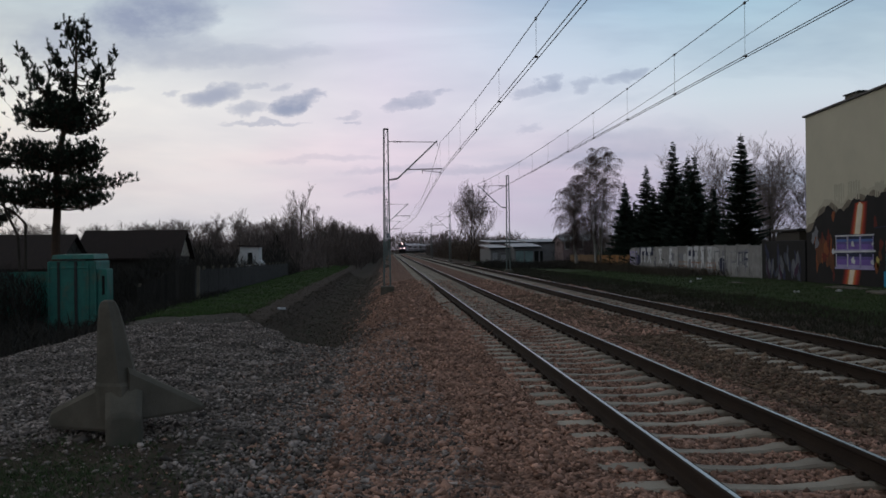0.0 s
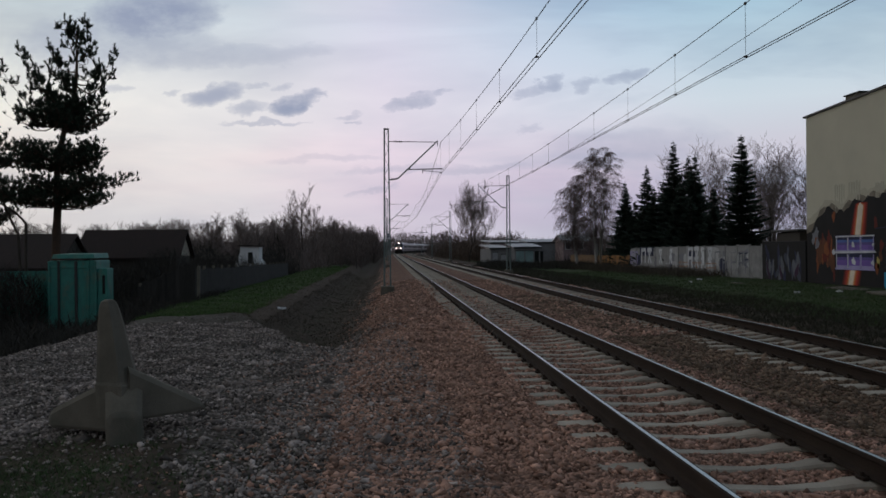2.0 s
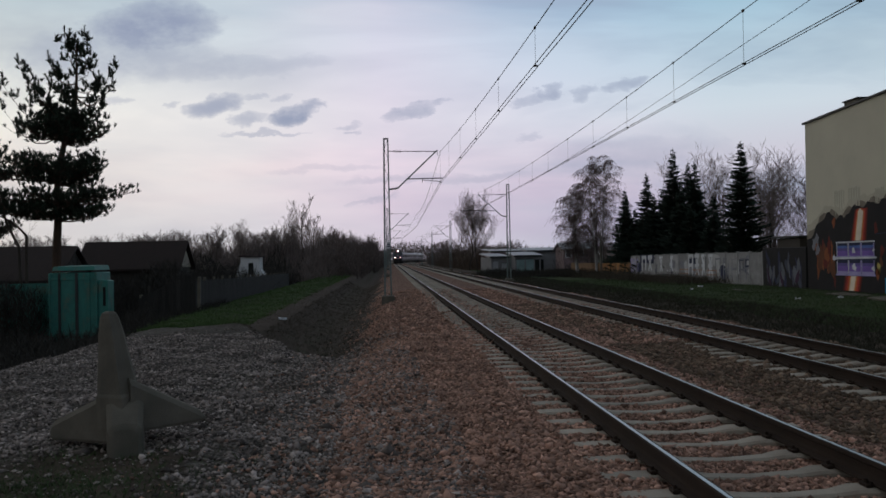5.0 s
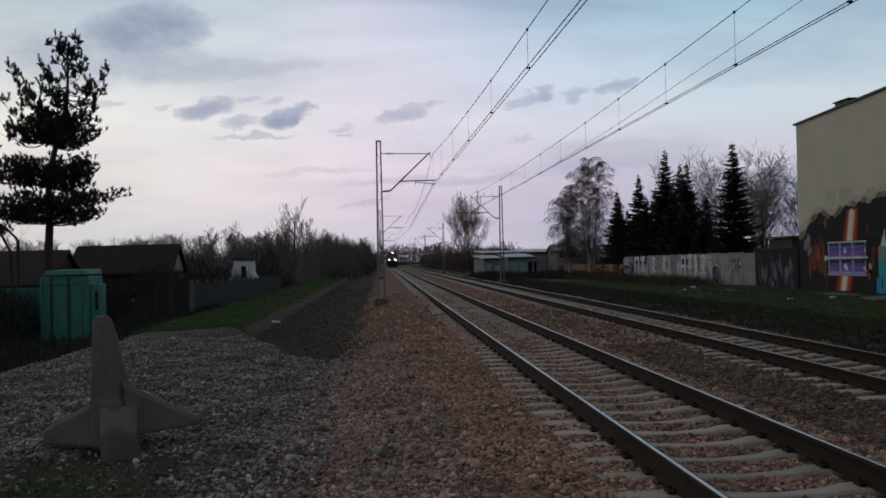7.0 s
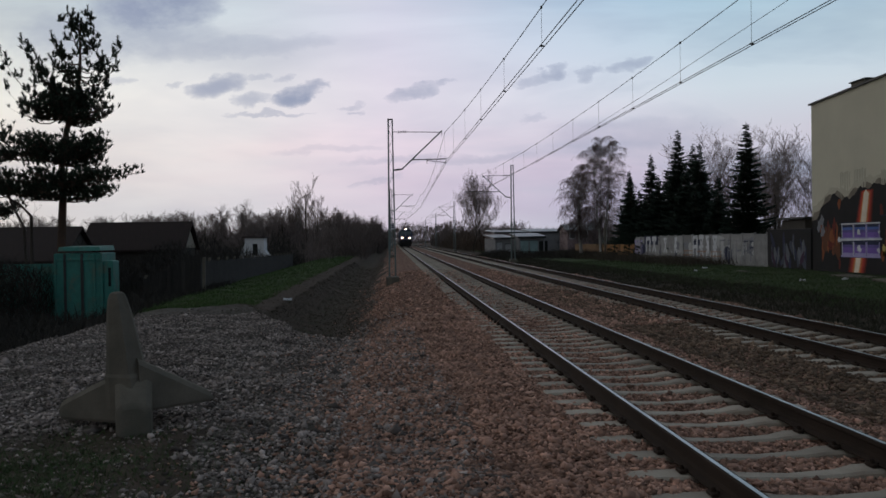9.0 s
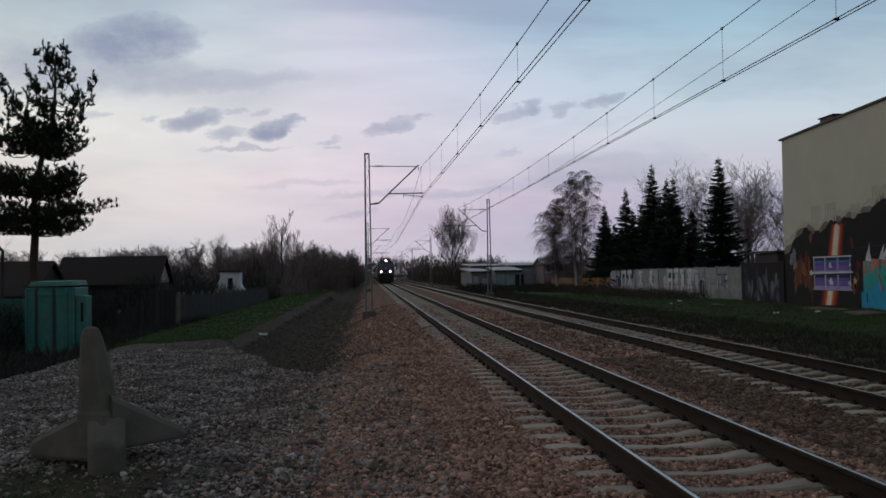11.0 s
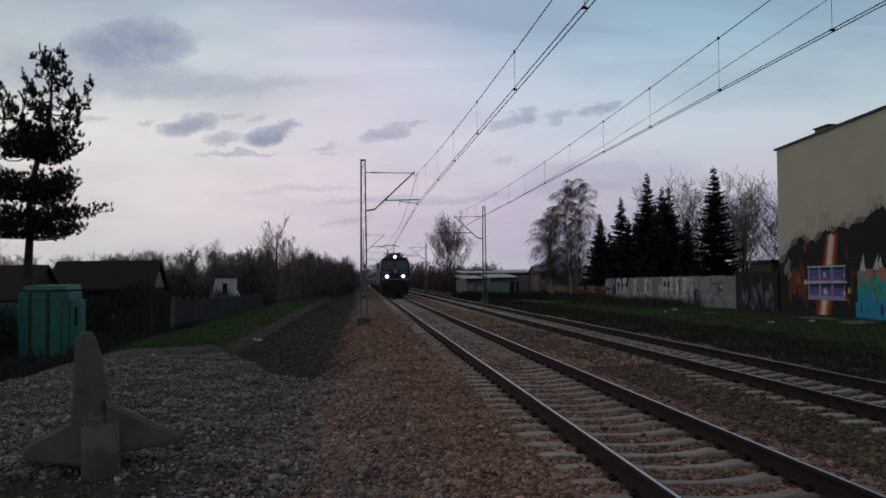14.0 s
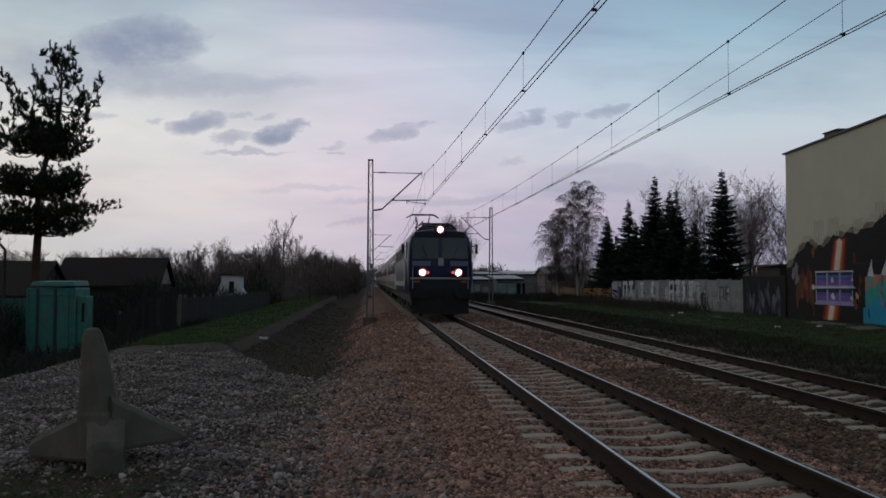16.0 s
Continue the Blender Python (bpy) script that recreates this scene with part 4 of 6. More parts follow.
make_yard_wall()
for x, y, w, d, a in ((22.6, 41.0, 1.0, 2.6, 4), (21.8, 36.4, 1.1, 1.7, -6), (20.2, 49.0, 0.5, 0.8, 12)):
    sl = Geo().box((0, 0, 0.03), (w, d, 0.09), bev=0.015)
    tagged(new("concrete_slab", sl.mesh("concrete_slab", M_CONC)), "pale broken concrete slab lying in the grass", "slab", "slabs in the grass").matrix_basis = pose(x, y, float(height(x, y)) + 0.0, 1, -2, a)


def make_low_building(x0, x1, y, depth, top, wall_m, label, doors, name="warehouse"):
    ob = thing(name, label, "building", "low buildings beyond the line")
    z0 = float(height((x0 + x1) / 2, y)) - 0.2
    cx, w, h = (x0 + x1) / 2, x1 - x0, top - z0
    part("wall", Geo().box((cx, y + depth / 2, z0 + h / 2), (w, depth, h), bev=0.02), wall_m, ob)
    part("roof", Geo().loft([[(x0 - 0.25, y - 0.3, top + d), (x1 + 0.25, y - 0.3, top + d), (x1 + 0.25, y + depth, top + 0.5 + d), (x0 - 0.25, y + depth, top + 0.5 + d)] for d in (0.01, 0.16)]), M_COACHROOF, ob, "pale grey sheet roof")
    part("fascia", Geo().box((cx, y - 0.32, top + 0.02), (w + 0.4, 0.05, 0.25)), M_DARKSTEEL, ob)
    for i, (a, b, hh, m) in enumerate(doors):
        dr = part("door", Geo().box(((a + b) / 2, y - 0.03, z0 + hh / 2 + 0.2), (b - a, 0.08, hh), bev=0.01), m, ob)
        part("frame", Geo().box(((a + b) / 2, y - 0.02, z0 + hh + 0.24), (b - a + 0.15, 0.09, 0.08)), M_DARKSTEEL, dr)
    return ob


M_PALETEAL = paint("pale_teal_doors", (0.22, 0.30, 0.31))
M_DULL = mat("dull_white_render", (0.235, 0.225, 0.24), (0.17, 0.163, 0.175), 1, 0.95, bump=0.1, stain=(0.13, 0.125, 0.13))
make_low_building(14.9, 17.6, 124, 14, 1.75, M_DULL, "long white store building with a pale sheet roof", [(15.2, 15.9, 1.8, M_LTGREY), (16.4, 17.2, 1.5, M_LTGREY)])
make_low_building(17.8, 21.4, 120, 8, 1.85, M_DULL, "row of garages with pale teal doors", [(18.0, 19.1, 2.0, M_PALETEAL), (19.3, 20.4, 2.0, M_PALETEAL), (20.6, 21.2, 1.9, M_BLACK)], "garage_row")
make_low_building(21.6, 27.0, 132, 10, 2.6, M_DULL, "low shed with a bright roof edge", [(22.4, 24.0, 1.8, M_BLACK)], "storage_shed")
make_low_building(17.6, 23.0, 146, 16, 2.7, M_COACH, "grey hall with a low pitched roof", [(19, 20, 2.0, M_BLACK)])


def make_house_with_roof(x, y, w, d, z0, eave, ridge, wall_m, roof_m, label, gable_m=None, windows=()):
    """A small house whose ridge runs across the view."""
    ob = thing("cottage", label, "house", "houses beside the line")
    part("wall", Geo().box((x, y, (z0 + eave) / 2), (w, d, eave - z0), bev=0.02), wall_m, ob)
    for s in (-1, 1):
        g = Geo()
        tri = [(y - d / 2, eave), (y + d / 2, eave), (y, ridge - 0.08)]
        g.loft([[(x + s * w / 2 - 0.02 * s, a, b) for a, b in tri], [(x + s * w / 2 + 0.06 * s, a, b) for a, b in tri]])
        part("gable", g, gable_m or wall_m, ob, "pale plastered gable")
        g = Geo()
        a, b = (y + s * (d / 2 + 0.35), eave - 0.2), (y, ridge)
        g.loft([[(xx, a[0], a[1]), (xx, b[0], b[1]), (xx, b[0], b[1] + 0.14), (xx, a[0], a[1] + 0.14)] for xx in (x - w / 2 - 0.35, x + w / 2 + 0.35)])
        part("roof", g, roof_m, ob)
    for wx, wz, ww, wh in windows:
        wn = part("window", Geo().box((wx, y - d / 2 - 0.01, wz), (ww, 0.08, wh)), M_WHITE, ob)
        part("pane", Geo().box((wx, y - d / 2 - 0.04, wz), (ww - 0.16, 0.05, wh - 0.16)), M_GLASS, wn)
    return ob


make_house_with_roof(27.6, 126, 4.6, 6, -0.8, 2.9, 3.6, M_COACH, M_COACHROOF, "grey rendered house behind the birch", None, ((26.0, 2.1, 0.9, 1.1), (27.8, 2.1, 0.9, 1.1)))
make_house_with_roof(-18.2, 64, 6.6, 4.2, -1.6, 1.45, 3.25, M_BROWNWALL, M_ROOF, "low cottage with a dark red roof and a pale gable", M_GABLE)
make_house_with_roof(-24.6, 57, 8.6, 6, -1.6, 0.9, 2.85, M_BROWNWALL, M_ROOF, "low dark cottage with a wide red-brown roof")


# ---------- gardens on the left ----------
def make_white_hut():
    x, y, z = -12.0, 77.0, -1.55
    ob = thing("garden_hut", "small white limewashed garden hut with a dark doorway", "shed")
    part("wall", Geo().box((x, y, z + 1.85), (1.65, 1.8, 3.7), bev=0.02), M_WHITE, ob)
    part("lean_to", Geo().loft([[(x - 1.5, y - 0.8, z), (x - 0.83, y - 0.8, z), (x - 0.83, y + 0.8, z), (x - 1.5, y + 0.8, z)], [(x - 1.3, y - 0.8, z + 2.3), (x - 0.83, y - 0.8, z + 3.2), (x - 0.83, y + 0.8, z + 3.2), (x - 1.3, y + 0.8, z + 2.3)]]), M_WHITE, ob)
    part("lean_to", Geo().loft([[(x + 0.83, y - 0.8, z), (x + 1.3, y - 0.8, z), (x + 1.3, y + 0.8, z), (x + 0.83, y + 0.8, z)], [(x + 0.83, y - 0.8, z + 2.6), (x + 1.15, y - 0.8, z + 2.2), (x + 1.15, y + 0.8, z + 2.2), (x + 0.83, y + 0.8, z + 2.6)]]), M_WHITE, ob)
    part("roof", Geo().loft([[(x - 1.0, y - 1.1, z + 3.75 + d), (x + 1.0, y - 1.1, z + 3.68 + d), (x + 1.0, y + 1.1, z + 3.68 + d), (x - 1.0, y + 1.1, z + 3.75 + d)] for d in (0.0, 0.09)]), M_ROOF, ob, "thin rusty sheet roof")
    part("doorway", Geo().box((x + 0.05, y - 0.9, z + 2.7), (0.42, 0.06, 1.0)), M_BLACK, ob, "dark doorway")


make_white_hut()


def make_container():
    ob = thing("metal_container", "dented green sheet-metal container with ribs and a pale lid", "container", at=pose(-12.36, 35.2, -1.5))
    ob.scale = (0.72, 0.7, 1.0)
    part("body", Geo().box((-0.25, 1.2, 1.50), (2.6, 2.4, 2.95), bev=0.04), M_TEAL, ob)
    part("lid", Geo().loft([[(-1.32, -0.14, 3.06), (0.98, -0.14, 3.06), (0.98, 2.5, 3.06), (-1.32, 2.5, 3.06)], [(-1.26, -0.05, 3.22), (0.92, -0.05, 3.22), (0.92, 2.4, 3.26), (-1.26, 2.4, 3.26)]]), M_TEAL, ob, "lighter green sheet lid")
    for x, w in ((-1.50, 0.10), (-0.98, 0.12), (-0.05, 0.14), (0.62, 0.10), (1.02, 0.10)):
        part("rib", Geo().box((x, -0.045, 1.5), (w, 0.10, 2.9), bev=0.015), M_DARKSTEEL if w > 0.11 else M_TEAL, ob)
    for z in (0.55, 2.72):
        part("rail", Geo().box((-0.25, -0.04, z), (2.6, 0.07, 0.09), bev=0.01), M_TEAL, ob)
    bx = part("side_box", Geo().box((1.33, 0.6, 1.35), (0.56, 1.1, 2.6), bev=0.03), M_TEAL, ob)
    part("slot", Geo().box((1.42, 0.04, 2.0), (0.14, 0.06, 0.75)), M_BLACK, bx)
    for x in (-1.3, 0.9):
        for y in (0.25, 2.1):
            part("foot", Geo().box((x, y, 0.03), (0.2, 0.2, 0.12)), M_DARKSTEEL, ob)
    b = thing("sheet_screen", "dark green corrugated sheet screen beside the container", "fence", at=pose(-15.2, 36.2, -1.55))
    for i in range(12):
        part("sheet", Geo().box((-1.5 + i * 0.25, 0.03 * (i % 2), 1.3), (0.26, 0.03, 2.6)), M_TEAL, b)
    for x in (-1.5, 1.4):
        part("post", Geo().box((x, 0.1, 1.2), (0.1, 0.1, 2.5)), M_DARKSTEEL, b)


make_container()


def make_board_fence(x0, y0, x1, y1, h, label):
    """Upright boards on rails between posts."""
    ob = thing("board_fence", label, "fence", "garden fences")
    L = math.hypot(x1 - x0, y1 - y0)
    a = math.atan2(y1 - y0, x1 - x0)
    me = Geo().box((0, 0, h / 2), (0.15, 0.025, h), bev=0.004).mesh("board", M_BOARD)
    pm = Geo().box((0, 0.06, h / 2 + 0.05), (0.11, 0.11, h + 0.2), bev=0.01).mesh("post", M_CONC)
    rnd, n = random.Random(int(y0)), int(L / 0.165)
    for i in range(n):
        k = (i + 0.5) / n
        x, y = x0 + (x1 - x0) * k, y0 + (y1 - y0) * k
        o = new("board", me)
        o.parent, o.matrix_basis = ob, pose(x, y, float(height(x, y, False)) - 0.06 + rnd.uniform(-0.05, 0.04), 0, rnd.uniform(-1.5, 1.5), math.degrees(a))
        if i % 15 == 0:
            o = new("post", pm)
            o.parent, o.matrix_basis = ob, pose(x, y, float(height(x, y, False)) - 0.06, 0, 0, math.degrees(a))
    return ob


make_board_fence(-10.9, 38.4, -8.35, 38.0, 1.75, "dark weathered board fence with a pale concrete post")
make_board_fence(-8.7, 39.5, -9.6, 84.0, 1.45, "long dark board fence along the gardens")
tagged(new("fence_post", Geo().box((0, 0, 0.75), (0.13, 0.13, 1.7), bev=0.02).mesh("fence_post", M_CONC)), "pale concrete post at the end of the board fence", "post").matrix_basis = pose(-8.2, 37.9, -0.42, 0, 1, 0)


# ---------- trees ----------
def branch(g, rnd, p, d, length, r, level, twigs, spread=0.6, up=0.15, droop=0.0, min_r=0.006):
    """One limb that bends, tapers and forks."""
    n = 4 if level > 0 else 3
    step = length / n
    pts, rad = [Vector(p)], [r]
    d = Vector(d).normalized()
    for i in range(n):
        d = (d + Vector((rnd.gauss(0, 0.12), rnd.gauss(0, 0.12), rnd.gauss(0, 0.08) + up - droop))).normalized()
        pts.append(pts[-1] + d * step)
        rad.append(max(min_r, r * (1 - 0.75 * (i + 1) / n)))
    for i in range(n):
        g.tube(pts[i], pts[i + 1], rad[i], rad[i + 1], 6 if level > 2 else (4 if level > 1 else 3), caps=False)
    if level == 0:
        return
    count = twigs
    for k in range(count):
        f = 0.25 + 0.75 * (k + rnd.random()) / count
        i = min(n - 1, int(f * n))
        q = pts[i].lerp(pts[i + 1], f * n - i)
        side = Vector((rnd.gauss(0, 1), rnd.gauss(0, 1), rnd.gauss(0, 0.5)))
        nd = (d * (1 - spread) + side.normalized() * spread + Vector((0, 0, 0.25))).normalized()
        branch(g, rnd, q, nd, length * rnd.uniform(0.42, 0.66), rad[i] * 0.6, level - 1, twigs, spread, up, droop, min_r)


def bare_tree(label, h, seed, at, limbs=11, spread=0.62, mat_t=None, mat_c=None, group="bare trees", width=0.36, levels=2, twigs=5, min_r=0.008):
    rnd = random.Random(seed)
    ob = thing("bare_tree", label, "tree", group, at=at)
    g, c = Geo(), Geo()
    pts = [Vector((0, 0, -0.3))]
    for i in range(6):
        pts.append(pts[-1] + Vector((rnd.gauss(0, 0.03) * h * 0.4, rnd.gauss(0, 0.03) * h * 0.4, h * 0.135)))
    r0 = h * 0.014
    for i in range(6):
        g.tube(pts[i], pts[i + 1], r0 * (1 - i / 7.5), r0 * (1 - (i + 1) / 7.5), 8, caps=False)
    for k in range(limbs):
        f = 0.28 + 0.72 * k / limbs
        i = min(5, int(f * 6))
        p = pts[i].lerp(pts[i + 1], f * 6 - i)
        a = k * 2.4 + rnd.uniform(-0.5, 0.5)
        tilt = rnd.uniform(0.5, 1.0)
        d = (math.cos(a) * tilt, math.sin(a) * tilt, 0.85)
        branch(c, rnd, p, d, h * width * rnd.uniform(0.7, 1.15) * (1.15 - 0.45 * f), r0 * 0.5 * (1.1 - 0.6 * f), levels, twigs, spread, 0.10, 0.0, min_r)
    part("trunk", g, mat_t or M_BARK, ob)
    part("crown", c, mat_c or M_TWIG, ob, "fine bare twigs")
    return ob


def needles(v, f, p, d, length, rad, count, rnd, width=0.02, flare=0.5):
    """A brush of needles round the shoot from p along d."""
    d = Vector(d).normalized()
    a = d.orthogonal().normalized()
    b = d.cross(a)
    for i in range(count):
        t = rnd.random()
        an = rnd.uniform(0, 6.283)
        out = a * math.cos(an) + b * math.sin(an)
        q = Vector(p) + d * (length * t)
        tip = q + out * rad * rnd.uniform(0.7, 1.2) + d * (rad * flare * rnd.uniform(0.6, 1.6))
        s = d.cross(out) * width
        o = len(v)
        v.extend((tuple(q + s), tuple(q - s), tuple(tip)))
        f.append((o, o + 1, o + 2))


def make_pine(x, y, z0, stem, seed, label, tiers, spurs):
    """A Scots pine. stem: (height, sideways) along the trunk; tiers: flat dense layers of foliage (height, reach left, reach right, limbs, rise, thickness, clumps);
    spurs: open upper branches (root height, sideways and up of the tip, depth, brushes), with upright candles."""
    rnd = random.Random(seed)
    ob = thing("pine_tree", label, "pine tree", "pines", at=pose(x, y, z0))
    zs, xs = [p[0] - z0 for p in stem], [p[1] for p in stem]
    at = lambda z: Vector((float(np.interp(z - z0, zs, xs)), 0.10 * math.sin(z * 0.8), z - z0))
    H = zs[-1]
    tr, lb, v, f = Geo(), Geo(), [], []
    n = 26
    for i in range(n):
        a, b = at(z0 + H * i / n), at(z0 + H * (i + 1) / n)
        tr.tube(a, b, 0.235 * (1 - i / n) ** 0.8 + 0.02, 0.235 * (1 - (i + 1) / n) ** 0.8 + 0.02, 9, caps=False)
    part("trunk", tr, M_PINEBARK, ob)

    def brush(p, d, big, rad, count):
        needles(v, f, p, d, big, rad, count, rnd, 0.024, 0.9)

    def clump(q, thick, fat):
        """A spray of shoots round q."""
        for _ in range(fat):
            e = q + Vector((rnd.gauss(0, 0.20), rnd.gauss(0, 0.20), rnd.uniform(-0.25, 1.0) * thick))
            lb.tube(q, e, 0.010, 0.005, 3, caps=False)
            brush(e, (rnd.gauss(0, 0.5), rnd.gauss(0, 0.5), 1), rnd.uniform(0.08, 0.20), 0.125, 20)

    def wood(p, q, sag, r, n=6):
        pts = [p + (q - p) * (k / n) + Vector((rnd.gauss(0, 0.04), rnd.gauss(0, 0.04), -sag * math.sin(math.pi * k / n))) for k in range(n + 1)]
        for k in range(n):
            lb.tube(pts[k], pts[k + 1], r * (1 - k / (n + 0.6)), r * (1 - (k + 1) / (n + 0.6)), 5, caps=False)
        return pts

    for z, rl, rr, count, rise, thick, per in tiers:
        for i in range(count):
            a = 6.283 * i / count + rnd.uniform(-0.3, 0.3)
            co, si = math.cos(a), math.sin(a)
            reach = (rr if co > 0 else rl) * rnd.uniform(0.72, 1.05)
            p = at(z + rnd.uniform(-0.35, 0.25))
            q = p + Vector((co * reach, si * min(rl, rr) * 0.9, rise * rnd.uniform(0.4, 1.3)))
            pts = wood(p, q, 0.18, 0.05)
            for k in range(per):
                t = 0.22 + 0.78 * (k + rnd.random()) / per
                m = min(5, int(t * 6))
                c = pts[m].lerp(pts[m + 1], t * 6 - m)
                w = 0.45 * (1.15 - t)
                clump(c + Vector((-si * rnd.gauss(0, w), co * rnd.gauss(0, w), 0)), thick * (1.25 - 0.55 * t), 5)
    for z, dx, dz, dy, count in spurs:
        p = at(z)
        q = p + Vector((dx, dy, dz))
        bow = 0.35 * abs(dx)
        pts = wood(p, q, bow, 0.045 if abs(dx) + dz > 2 else 0.03)
        for k in range(count):
            t = 0.40 + 0.60 * (k + rnd.random() * 0.6) / count
            m = min(5, int(t * 6))
            c = pts[m].lerp(pts[m + 1], t * 6 - m)
            e = c + Vector((rnd.gauss(0, 0.20), rnd.gauss(0, 0.20), rnd.uniform(0.02, 0.20)))
            lb.tube(c, e, 0.014, 0.010, 4, caps=False)
            brush(e, (rnd.gauss(0, 0.22), rnd.gauss(0, 0.22), 1), rnd.uniform(0.22, 0.42), 0.125, 52)
            for _ in range(2):
                brush(e + Vector((rnd.gauss(0, 0.09), rnd.gauss(0, 0.09), 0)), (rnd.gauss(0, 0.7), rnd.gauss(0, 0.7), 0.8), 0.2, 0.12, 26)
        brush(q, (0.05 * dx, 0, 1), 0.55, 0.10, 60)
    part("crown_wood", lb, M_PINEBARK, ob)
    part("needles", _geo(v, f), M_PINE, ob, "dark green needle brushes")
    return ob


def _geo(v, f):
    g = Geo()
    g.v, g.f, g.m = v, f, [0] * len(f)
    return g


make_pine(-16.1, 43.0, -1.5, [(-1.5, -0.1), (2.5, 0.0), (4.0, 0.12), (5.5, 0.12), (7.2, 0.36), (8.4, 0.62), (9.65, 0.98), (11.0, 1.06), (12.3, 1.08), (12.6, 1.1)], 3,
          "tall Scots pine with tiers of dark needles and a bare trunk",
          [(4.2, 3.8, 3.0, 10, 0.4, 0.5, 13), (4.75, 3.8, 3.5, 11, 0.4, 0.55, 14), (5.9, 3.8, 2.6, 11, 0.4, 0.6, 13), (6.45, 3.2, 2.3, 10, 0.35, 0.6, 11), (7.9, 2.7, 2.2, 11, 0.35, 0.5, 11), (8.4, 2.3, 1.2, 8, 0.4, 0.5, 8), (9.0, 1.5, 0.3, 6, 0.4, 0.5, 6)],
          [(9.0, -2.6, 2.6, 0.3, 15), (8.9, -3.3, 2.0, -0.3, 12), (8.8, -1.9, 2.3, -0.5, 11), (8.4, -3.3, 1.0, 0.5, 10), (8.8, -1.2, 1.3, -0.7, 11), (9.3, -0.7, 0.9, 0.5, 10), (9.6, -0.6, 0.8, -0.5, 9),
           (10.0, 1.75, 1.5, 0.2, 11), (9.9, 1.85, 0.6, -0.4, 11), (9.3, 1.3, 0.3, 0.5, 8), (10.0, -1.15, 1.2, 0.3, 9), (10.6, -1.2, 1.0, -0.3, 9), (11.1, -0.55, 1.75, 0.0, 12), (11.3, 0.35, 1.6, 0.1, 12), (11.1, 0.75, 0.8, -0.3, 9), (10.8, 0.55, 0.6, 0.4, 7), (10.3, 0.9, 0.5, 0.5, 6), (11.9, -0.15, 0.6, 0.2, 6)])
make_pine(-22.0, 47.0, -1.5, [(-1.5, 0.0), (4.0, 0.1), (9.0, 0.2)], 5, "smaller dark pine beside the tall one",
          [(3.2, 2.4, 2.4, 10, 0.5, 0.5, 10), (4.6, 2.5, 2.5, 10, 0.5, 0.5, 10), (6.2, 2.2, 2.2, 9, 0.5, 0.5, 9), (7.6, 1.6, 1.6, 8, 0.5, 0.5, 7)], [(8.0, -0.4, 1.2, 0.1, 9), (8.0, 0.5, 0.9, -0.1, 9)])


def make_bent_stems():
    """The bare crooked stems that lean beside the pine."""
    ob = thing("bare_tree", "crooked bare stems leaning beside the tall pine", "tree", "bare trees", at=pose(-17.7, 43.2, -1.5))
    for pts in ([(0.1, 0, 0), (0.12, 0, 4.4), (0.1, 0.05, 4.75), (-0.35, 0.1, 5.2), (-0.75, 0.1, 5.5), (-1.5, 0, 5.9)], [(-0.1, 0.1, 0), (-0.28, 0.1, 4.2), (-0.75, 0.15, 5.1), (-1.0, 0.1, 5.8), (-1.1, 0, 6.5)]):
        g = Geo()
        for k, (a, b) in enumerate(zip(pts, pts[1:])):
            g.tube(a, b, 0.085 - 0.012 * k, 0.073 - 0.012 * k, 6, caps=False)
        part("stem", g, M_BARK, ob)
    g, r = Geo(), random.Random(2)
    for k in range(9):
        branch(g, r, (r.uniform(-0.9, 0.1), 0, r.uniform(4.0, 5.6)), (r.uniform(-0.6, 0.9), r.gauss(0, 0.4), 0.5), r.uniform(0.7, 1.3), 0.015, 1, 5)
    part("crown", g, M_TWIG, ob, "thin bare twigs")


make_bent_stems()


def make_spruce(x, y, top, r, seed):
    rnd = random.Random(seed)
    z0 = float(height(x, y)) - 0.1
    ob = thing("spruce_tree", "dense dark green spruce with a pointed top behind the fence", "spruce tree", "spruces behind the fence", at=pose(x, y, z0))
    H = top - z0
    part("trunk", Geo().tube((0, 0, 0), (0, 0, H), 0.16, 0.015, 7), M_BARK, ob)
    v, f = [], []
    z = 0.5
    while z < H - 0.25:
        k = 1 - z / H
        L = r * 1.38 * (k ** 0.92) + 0.10
        n = max(4, int(12 * k + 4))
        a0 = rnd.uniform(0, 6.28)
        for i in range(n):
            a = a0 + i * 6.283 / n + rnd.gauss(0, 0.18)
            l = L * rnd.uniform(0.55, 1.18)
            co, si = math.cos(a), math.sin(a)
            zb = z + rnd.uniform(-0.26, 0.26)
            m = max(3, int(l / 0.085))
            for j in range(m):
                t = (j + rnd.random() * 0.6) / m
                px = l * t
                p = Vector((co * px, si * px, zb - (0.42 * k) * px + 0.30 * px * t * (0.4 + k)))
                for s in (-1, 1, 0):
                    w = (0.26 * (1 - t) + 0.13) * rnd.uniform(0.6, 1.3) * (0.45 + 0.4 * min(1.4, l))
                    e = p + Vector((-si * s * w + co * w * 0.7, co * s * w + si * w * 0.7, -w * rnd.uniform(0.0, 0.75)))
                    o = len(v)
                    u = Vector((co, si, 0.2)) * 0.05
                    v.extend((tuple(p - u), tuple(p + u + Vector((0, 0, 0.04))), tuple(e)))
                    f.append((o, o + 1, o + 2))
        z += 0.15 + 0.07 * k
    for j in range(10):
        needles(v, f, (0, 0, H - 0.9 + 0.09 * j), (0, 0, 1), 0.12, 0.10, 8, rnd, 0.012, 0.6)
    part("needles", _geo(v, f), M_SPRUCE, ob)
    return ob


